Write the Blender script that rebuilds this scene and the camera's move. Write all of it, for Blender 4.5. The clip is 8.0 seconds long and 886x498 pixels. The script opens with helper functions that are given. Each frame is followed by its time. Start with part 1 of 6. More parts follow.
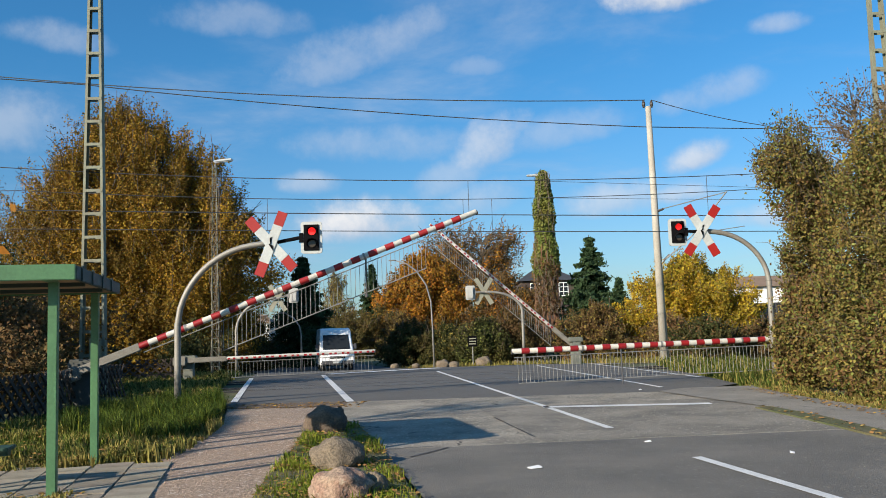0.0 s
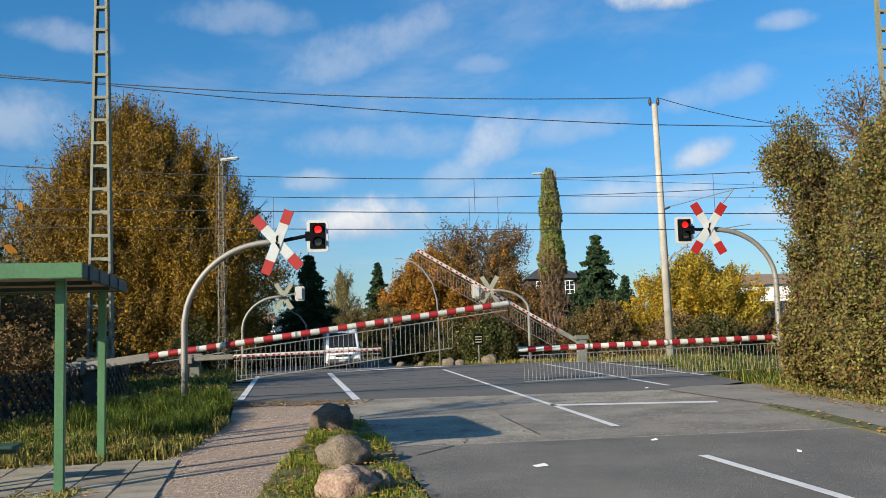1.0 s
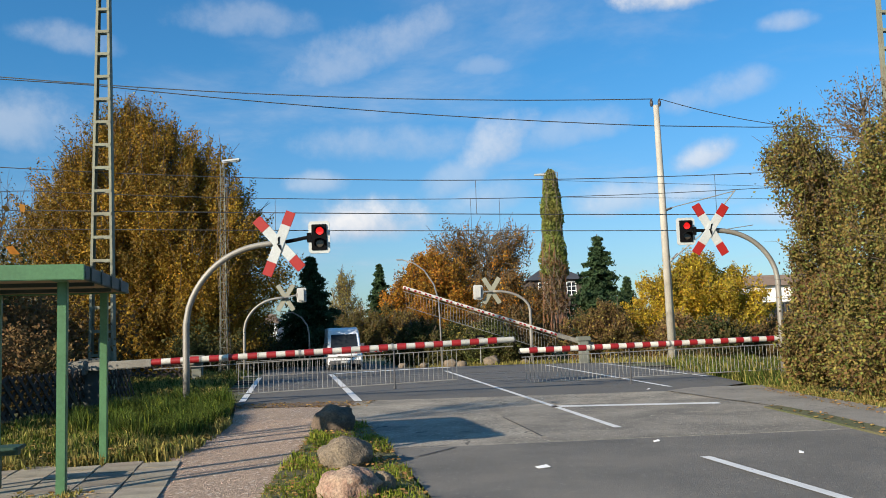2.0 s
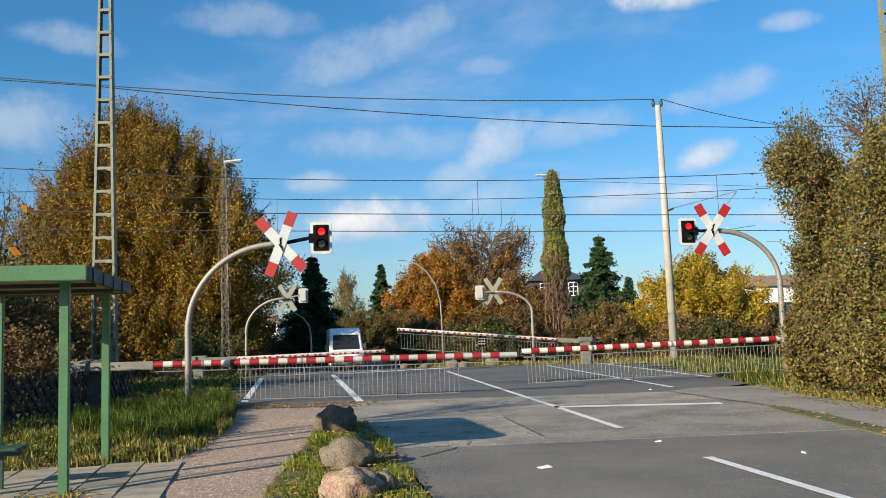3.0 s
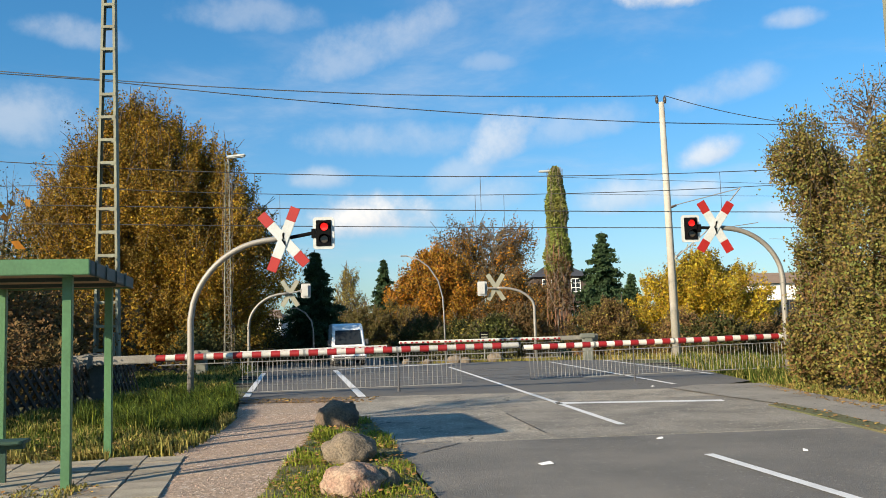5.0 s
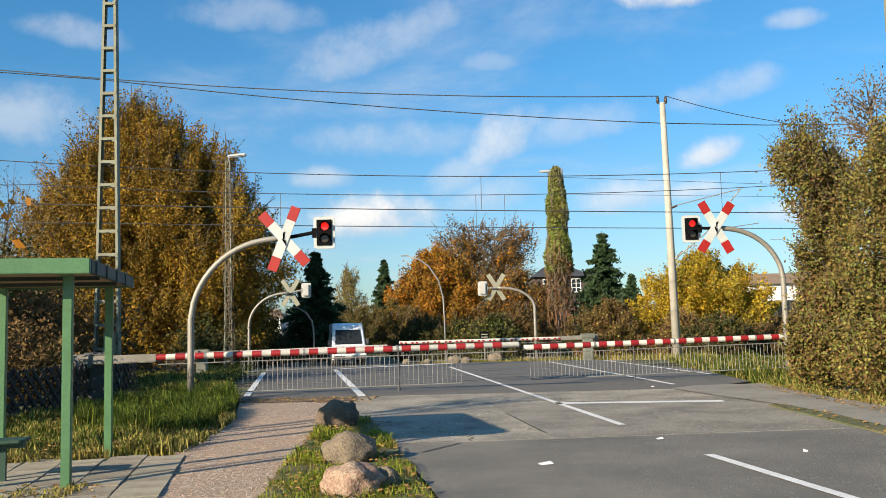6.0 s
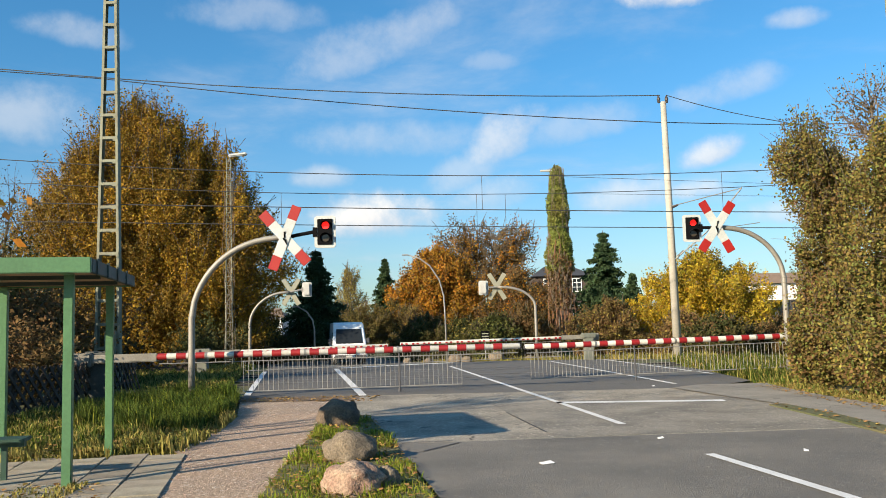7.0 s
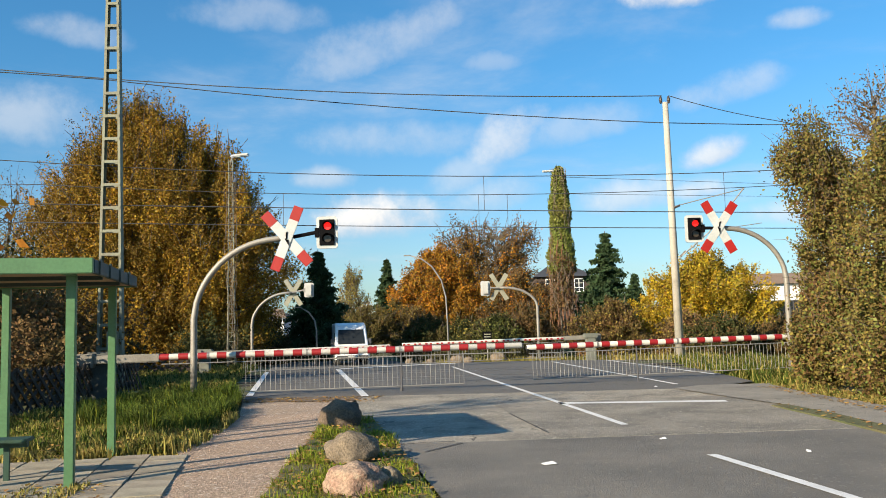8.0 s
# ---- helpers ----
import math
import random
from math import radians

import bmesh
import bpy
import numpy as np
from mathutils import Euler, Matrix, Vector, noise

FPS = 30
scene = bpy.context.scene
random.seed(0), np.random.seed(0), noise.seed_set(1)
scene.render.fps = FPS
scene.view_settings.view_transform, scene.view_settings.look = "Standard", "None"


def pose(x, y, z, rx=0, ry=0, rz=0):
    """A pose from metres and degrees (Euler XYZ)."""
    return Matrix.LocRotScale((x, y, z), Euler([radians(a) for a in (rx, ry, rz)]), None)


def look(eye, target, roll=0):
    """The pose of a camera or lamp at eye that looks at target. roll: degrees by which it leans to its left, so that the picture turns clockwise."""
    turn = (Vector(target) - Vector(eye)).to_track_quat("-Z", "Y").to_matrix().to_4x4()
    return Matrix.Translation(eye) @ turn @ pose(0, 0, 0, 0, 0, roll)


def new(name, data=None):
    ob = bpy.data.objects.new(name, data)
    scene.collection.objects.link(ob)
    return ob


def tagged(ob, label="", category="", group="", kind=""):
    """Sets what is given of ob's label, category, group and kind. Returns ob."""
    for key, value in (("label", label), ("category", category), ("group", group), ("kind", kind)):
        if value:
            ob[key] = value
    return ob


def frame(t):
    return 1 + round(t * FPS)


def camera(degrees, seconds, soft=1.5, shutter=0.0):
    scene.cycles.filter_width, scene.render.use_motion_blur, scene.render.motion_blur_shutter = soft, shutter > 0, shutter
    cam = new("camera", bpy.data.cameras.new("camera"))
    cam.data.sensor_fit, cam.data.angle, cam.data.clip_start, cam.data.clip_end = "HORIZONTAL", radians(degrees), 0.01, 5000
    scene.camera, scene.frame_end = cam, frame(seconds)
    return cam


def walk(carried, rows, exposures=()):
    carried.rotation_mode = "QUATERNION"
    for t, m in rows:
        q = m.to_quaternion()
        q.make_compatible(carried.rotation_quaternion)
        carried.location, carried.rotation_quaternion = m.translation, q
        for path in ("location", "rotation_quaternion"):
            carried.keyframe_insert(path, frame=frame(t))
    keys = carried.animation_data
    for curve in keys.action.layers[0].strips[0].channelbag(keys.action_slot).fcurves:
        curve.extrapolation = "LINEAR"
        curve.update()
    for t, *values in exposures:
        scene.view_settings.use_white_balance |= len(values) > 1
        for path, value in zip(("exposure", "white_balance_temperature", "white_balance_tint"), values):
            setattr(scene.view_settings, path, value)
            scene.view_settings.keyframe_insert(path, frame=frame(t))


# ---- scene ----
cam = camera(53.66, 8.0, 0.9)
EYE = (0.0, 0.0, 1.60)


def held(yaw, pitch, roll):
    return Matrix.Translation(EYE) @ pose(0, 0, 0, 0, 0, yaw) @ pose(0, 0, 0, 90 + pitch, 0, 0) @ pose(0, 0, 0, 0, 0, roll)


walk(cam, [
    (0.0, held(-1.011, 5.394, -1.809)),
    (0.5, held(-0.791, 5.341, -1.807)),
    (1.0, held(-0.612, 5.286, -1.804)),
    (1.5, held(-0.544, 5.328, -1.824)),
    (3.0, held(-0.391, 5.409, -1.862)),
    (3.5, held(-0.297, 5.337, -1.836)),
    (4.0, held(-0.224, 5.216, -1.780)),
    (4.5, held(-0.218, 5.163, -1.686)),
    (6.0, held(-0.181, 5.131, -1.454)),
    (6.5, held(-0.178, 5.146, -1.413)),
    (7.0, held(-0.131, 5.084, -1.419)),
    (7.5, held(-0.050, 5.116, -1.437)),
    (8.0, held(0.000, 5.123, -1.432)),
], [(0.0, 0.55, 6550, 10), (1.6, 0.60, 6600, 10), (3.0, 0.69, 6800, 10), (4.5, 0.80, 7050, 10), (6.0, 0.86, 7200, 10), (8.0, 0.89, 7250, 10)])

# ---- light ----
SUN_AZ, SUN_EL = 227.4, 20.8      # degrees clockwise from +y, degrees up


def build_world():
    w = bpy.data.worlds.new("world")
    scene.world = w
    w.use_nodes = True
    nt = w.node_tree
    nt.nodes.clear()
    N, L = nt.nodes.new, nt.links.new
    sky = N("ShaderNodeTexSky")
    sky.sky_type = 'NISHITA'
    sky.sun_disc = False
    sky.sun_elevation = radians(SUN_EL)
    sky.sun_rotation = radians(SUN_AZ)
    sky.air_density, sky.dust_density, sky.ozone_density = 1.0, 0.6, 2.0
    co = N("ShaderNodeTexCoord")

    def mth(op, a, b=None, clamp=False):
        n = N("ShaderNodeMath")
        n.operation, n.use_clamp = op, clamp
        for i, v in enumerate((a, b)):
            if v is None:
                continue
            if isinstance(v, (int, float)):
                n.inputs[i].default_value = v
            else:
                L(v, n.inputs[i])
        return n.outputs[0]

    def smooth(v, lo, hi):
        n = N("ShaderNodeMapRange")
        n.interpolation_type = 'SMOOTHSTEP'
        n.inputs[1].default_value, n.inputs[2].default_value = lo, hi
        L(v, n.inputs[0])
        return n.outputs[0]

    sep = N("ShaderNodeSeparateXYZ")
    L(co.outputs['Generated'], sep.inputs[0])
    x, y, z = sep.outputs
    # cloud layers on the dome: coordinates flattened towards the horizon
    up = mth('ADD', mth('MAXIMUM', z, 0.0), 0.12)
    comb = N("ShaderNodeCombineXYZ")
    L(mth('DIVIDE', x, up), comb.inputs[0])
    L(mth('DIVIDE', y, up), comb.inputs[1])

    def fbm(scale, detail, rough, off):
        mp = N("ShaderNodeMapping")
        mp.inputs['Location'].default_value = off
        L(comb.outputs[0], mp.inputs[0])
        n = N("ShaderNodeTexNoise")
        n.inputs['Scale'].default_value, n.inputs['Detail'].default_value = scale, detail
        n.inputs['Roughness'].default_value = rough
        n.inputs['Distortion'].default_value = 0.3
        L(mp.outputs[0], n.inputs['Vector'])
        return n.outputs[0]

    veil = mth('MULTIPLY', smooth(fbm(1.1, 7, 0.62, (3.1, 1.7, 0)), 0.47, 0.84), 0.48)
    # separate small cumulus banks: soft ellipses broken up by noise
    ang_x = mth('ARCTAN2', x, y)
    ang_z = mth('ARCSINE', z)
    wob = N("ShaderNodeTexNoise")
    wob.inputs['Scale'].default_value, wob.inputs['Detail'].default_value, wob.inputs['Roughness'].default_value = 26.0, 8, 0.62
    L(co.outputs['Generated'], wob.inputs['Vector'])
    wv = mth('MULTIPLY', mth('SUBTRACT', wob.outputs[0], 0.5), 2.1)
    total = lit = None
    for ax, az, rx, rz, amt, tilt in CLOUDS:
        ca, sa = math.cos(radians(tilt)), math.sin(radians(tilt))
        ox, oz = mth('SUBTRACT', ang_x, radians(ax)), mth('SUBTRACT', ang_z, radians(az))
        dx = mth('ADD', mth('MULTIPLY', ox, ca / radians(rx)), mth('MULTIPLY', oz, sa / radians(rx)))
        dz = mth('SUBTRACT', mth('MULTIPLY', oz, ca / radians(rz)), mth('MULTIPLY', ox, sa / radians(rz)))
        low = mth('MULTIPLY', mth('MINIMUM', dz, 0.0), 1.5)      # flatter undersides
        hi = mth('MAXIMUM', dz, 0.0)
        d = mth('ADD', mth('MULTIPLY', dx, dx), mth('ADD', mth('MULTIPLY', low, low), mth('MULTIPLY', hi, hi)))
        m = mth('MULTIPLY', smooth(mth('ADD', mth('SUBTRACT', 1.0, d), wv), -0.25, 1.25), amt)
        total = m if total is None else mth('MAXIMUM', total, m)
        bright = mth('MULTIPLY', m, smooth(mth('ADD', dz, mth('SUBTRACT', mth('MULTIPLY', wv, 0.5), mth('MULTIPLY', dx, 0.25))), -0.75, 0.55))
        lit = bright if lit is None else mth('MAXIMUM', lit, bright)
    cover = mth('MAXIMUM', veil, total, True)
    shade = N("ShaderNodeMix")
    shade.data_type = 'RGBA'
    shade.inputs['A'].default_value = (4.6, 5.4, 6.7, 1)
    shade.inputs['B'].default_value = (8.0, 8.1, 8.3, 1)
    L(mth('MAXIMUM', lit, mth('MULTIPLY', veil, 0.8), True), shade.inputs['Factor'])
    tint = N("ShaderNodeMix")
    tint.data_type, tint.blend_type = 'RGBA', 'MULTIPLY'
    tint.inputs['Factor'].default_value = 1.0
    L(sky.outputs[0], tint.inputs['A'])
    hue = N("ShaderNodeMix")
    hue.data_type = 'RGBA'
    L(smooth(z, 0.03, 0.32), hue.inputs['Factor'])
    hue.inputs['A'].default_value, hue.inputs['B'].default_value = SKY_LOW, SKY_TINT
    L(hue.outputs['Result'], tint.inputs['B'])
    mix = N("ShaderNodeMix")
    mix.data_type = 'RGBA'
    L(cover, mix.inputs['Factor'])
    L(tint.outputs['Result'], mix.inputs['A'])
    L(shade.outputs['Result'], mix.inputs['B'])
    bg = N("ShaderNodeBackground")
    bg.inputs['Strength'].default_value = 0.074
    L(mix.outputs['Result'], bg.inputs[0])
    out = N("ShaderNodeOutputWorld")
    L(bg.outputs[0], out.inputs[0])


# clouds: degrees right of +y, degrees up, half width, half height, density, slope
CLOUDS = [(-4.4, 7.1, 4.6, 1.9, 1.0, 3), (4.4, 12.0, 3.4, 2.0, 0.64, 32), (1.9, 9.9, 3.0, 1.5, 0.42, 20), (15.8, 20.5, 4.2, 1.7, 1.0, 0), (17.6, 10.4, 2.3, 1.15, 0.78, 16),
          (-7.7, 9.8, 2.2, 1.0, 0.5, 0), (12.2, 8.0, 4.0, 1.5, 0.6, 4), (16.6, 8.1, 2.4, 0.9, 0.65, 0), (3.4, 8.4, 3.0, 1.6, 0.48, 12), (22.0, 6.4, 3.6, 1.1, 0.55, 0),
          (-25.5, 12.8, 4.6, 2.4, 0.46, 0), (-23.0, 18.0, 3.6, 1.2, 0.4, -6), (-5.6, 17.5, 5.2, 2.1, 0.42, 14), (-1.2, 19.1, 4.2, 1.8, 0.42, 20), (-12.0, 19.8, 5.0, 1.5, 0.34, 0),
          (-3.2, 12.2, 6.6, 1.7, 0.38, 0), (18.8, 14.2, 4.0, 1.3, 0.42, 10), (22.8, 17.8, 1.9, 0.8, 0.5, 0), (3.4, 17.0, 2.4, 0.9, 0.32, 0), (9.0, 12.6, 5.0, 1.5, 0.38, 8)]
SKY_LOW, SKY_TINT = (0.67, 0.94, 1.22, 1), (0.36, 1.0, 1.42, 1)
build_world()

sun = new("sun", bpy.data.lights.new("sun", 'SUN'))
sun.data.energy, sun.data.angle, sun.data.color = 5.0, radians(0.5), (1.0, 0.88, 0.71)
_s = Vector((math.sin(radians(SUN_AZ)) * math.cos(radians(SUN_EL)), math.cos(radians(SUN_AZ)) * math.cos(radians(SUN_EL)), math.sin(radians(SUN_EL))))
sun.matrix_world = look(_s * 60, (0, 0, 0))


# ---- materials ----
def mat(name, base, rough=0.7, metal=0.0, var=0.25, scale=6.0, fine=60.0, bump=0.15, second=None, spots=None, island=0.0, random_ob=0.0, coat=0.0, trans=0.0, cracks=None, specks=None, spec=None):
    """base colour broken up by coarse stains (towards second) and fine grain, with relief of the grain."""
    m = bpy.data.materials.new(name)
    m.use_nodes = True
    nt = m.node_tree
    N, L = nt.nodes.new, nt.links.new
    b = nt.nodes['Principled BSDF']
    b.inputs['Roughness'].default_value, b.inputs['Metallic'].default_value = rough, metal
    b.inputs['Coat Weight'].default_value = coat
    if island:
        b.inputs['Specular IOR Level'].default_value = 0.15
    if spec is not None:
        b.inputs['Specular IOR Level'].default_value = spec
    co = N("ShaderNodeTexCoord")
    geo = N("ShaderNodeNewGeometry")

    def noise_tex(s, d, r=0.6):
        n = N("ShaderNodeTexNoise")
        n.inputs['Scale'].default_value, n.inputs['Detail'].default_value, n.inputs['Roughness'].default_value = s, d, r
        L(geo.outputs['Position'] if random_ob == 0 and not island else co.outputs['Object'], n.inputs['Vector'])
        return n.outputs[0]

    def ramp(v, lo, hi):
        n = N("ShaderNodeMapRange")
        n.inputs[1].default_value, n.inputs[2].default_value = lo, hi
        L(v, n.inputs[0])
        return n.outputs[0]

    def mixc(f, a, bcol, blend='MIX'):
        n = N("ShaderNodeMix")
        n.data_type, n.blend_type = 'RGBA', blend
        for key, v in (('Factor', f), ('A', a), ('B', bcol)):
            if isinstance(v, (int, float)):
                n.inputs[key].default_value = v
            elif isinstance(v, tuple):
                n.inputs[key].default_value = (*v[:3], 1)
            else:
                L(v, n.inputs[key])
        return n.outputs['Result']

    second = second or tuple(c * (1 - var) for c in base)
    coarse, grain = noise_tex(scale, 5), noise_tex(fine, 3)
    col = mixc(ramp(coarse, 0.35, 0.65), tuple(base), tuple(second))
    lo, hi = 1 - var * 0.7, 1 + var * 0.7
    gr = N("ShaderNodeMapRange")
    gr.inputs[1].default_value, gr.inputs[2].default_value, gr.inputs[3].default_value, gr.inputs[4].default_value = 0.3, 0.7, lo, hi
    L(grain, gr.inputs[0])
    cc = N("ShaderNodeCombineColor")
    for i in range(3):
        L(gr.outputs[0], cc.inputs[i])
    col = mixc(1.0, col, cc.outputs[0], 'MULTIPLY')
    if spots:
        col = mixc(ramp(noise_tex(spots[1], 6, 0.7), spots[2], spots[2] + 0.08), col, tuple(spots[0]))
    if specks:      # pale stones in the surface
        vo = N("ShaderNodeTexVoronoi")
        vo.inputs['Scale'].default_value = specks[1]
        L(geo.outputs['Position'], vo.inputs['Vector'])
        pick = N("ShaderNodeSeparateColor")
        L(vo.outputs['Color'], pick.inputs[0])
        col = mixc(ramp(pick.outputs[0], specks[2], specks[2] + 0.02), col, tuple(specks[0]))
    if cracks:      # thin wandering dark lines, broken up along their length
        wob = N("ShaderNodeTexNoise")
        wob.inputs['Scale'].default_value, wob.inputs['Detail'].default_value = 3.0, 6
        L(geo.outputs['Position'], wob.inputs['Vector'])
        off = N("ShaderNodeVectorMath")
        off.operation = 'MULTIPLY_ADD'
        L(wob.outputs['Color'], off.inputs[0])
        off.inputs[1].default_value = (0.7, 0.7, 0.0)
        L(geo.outputs['Position'], off.inputs[2])
        vo = N("ShaderNodeTexVoronoi")
        vo.feature = 'DISTANCE_TO_EDGE'
        vo.inputs['Scale'].default_value = cracks[1]
        L(off.outputs[0], vo.inputs['Vector'])
        line = N("ShaderNodeMapRange")
        line.inputs[1].default_value, line.inputs[2].default_value, line.inputs[3].default_value, line.inputs[4].default_value = cracks[2] * 0.4, cracks[2], 1.0, 0.0
        L(vo.outputs['Distance'], line.inputs[0])
        both = N("ShaderNodeMath")
        both.operation = 'MULTIPLY'
        L(line.outputs[0], both.inputs[0])
        L(ramp(noise_tex(0.6, 4), 0.42, 0.62), both.inputs[1])
        col = mixc(both.outputs[0], col, tuple(cracks[0]))
    if island or random_ob:
        if island:
            rnd = geo.outputs['Random Per Island']
        else:
            rnd = N("ShaderNodeObjectInfo").outputs['Random']
        hs = N("ShaderNodeHueSaturation")
        k = island or random_ob
        for key, a0, a1 in (('Hue', 0.5 - 0.022 * k, 0.5 + 0.022 * k), ('Value', 1 - 0.5 * k, 1 + 0.5 * k)):
            mr = N("ShaderNodeMapRange")
            mr.inputs[3].default_value, mr.inputs[4].default_value = a0, a1
            src = rnd
            if key == 'Value':
                w = N("ShaderNodeMath")
                w.operation = 'FRACT'
                mm = N("ShaderNodeMath")
                mm.operation = 'MULTIPLY'
                mm.inputs[1].default_value = 7.31
                L(rnd, mm.inputs[0])
                L(mm.outputs[0], w.inputs[0])
                src = w.outputs[0]
            L(src, mr.inputs[0])
            L(mr.outputs[0], hs.inputs[key])
        L(col, hs.inputs['Color'])
        col = hs.outputs[0]
    L(col, b.inputs['Base Color'])
    if bump:
        bn = N("ShaderNodeBump")
        bn.inputs['Strength'].default_value, bn.inputs['Distance'].default_value = bump, 0.02
        L(grain, bn.inputs['Height'])
        L(bn.outputs[0], b.inputs['Normal'])
    if trans:
        tr = N("ShaderNodeBsdfTranslucent")
        L(col, tr.inputs['Color'])
        ms = N("ShaderNodeMixShader")
        ms.inputs[0].default_value = trans
        L(b.outputs[0], ms.inputs[1])
        L(tr.outputs[0], ms.inputs[2])
        L(ms.outputs[0], nt.nodes['Material Output'].inputs[0])
    return m


def glow(name, colour, strength):
    m = bpy.data.materials.new(name)
    m.use_nodes = True
    b = m.node_tree.nodes['Principled BSDF']
    b.inputs['Base Color'].default_value = (*colour, 1)
    b.inputs['Emission Color'].default_value = (*colour, 1)
    b.inputs['Emission Strength'].default_value = strength
    return m


def clear_glass(name, tint=(0.02, 0.025, 0.03)):
    m = bpy.data.materials.new(name)
    m.use_nodes = True
    b = m.node_tree.nodes['Principled BSDF']
    b.inputs['Base Color'].default_value = (*tint, 1)
    b.inputs['Roughness'].default_value = 0.06
    b.inputs['IOR'].default_value = 1.28
    return m


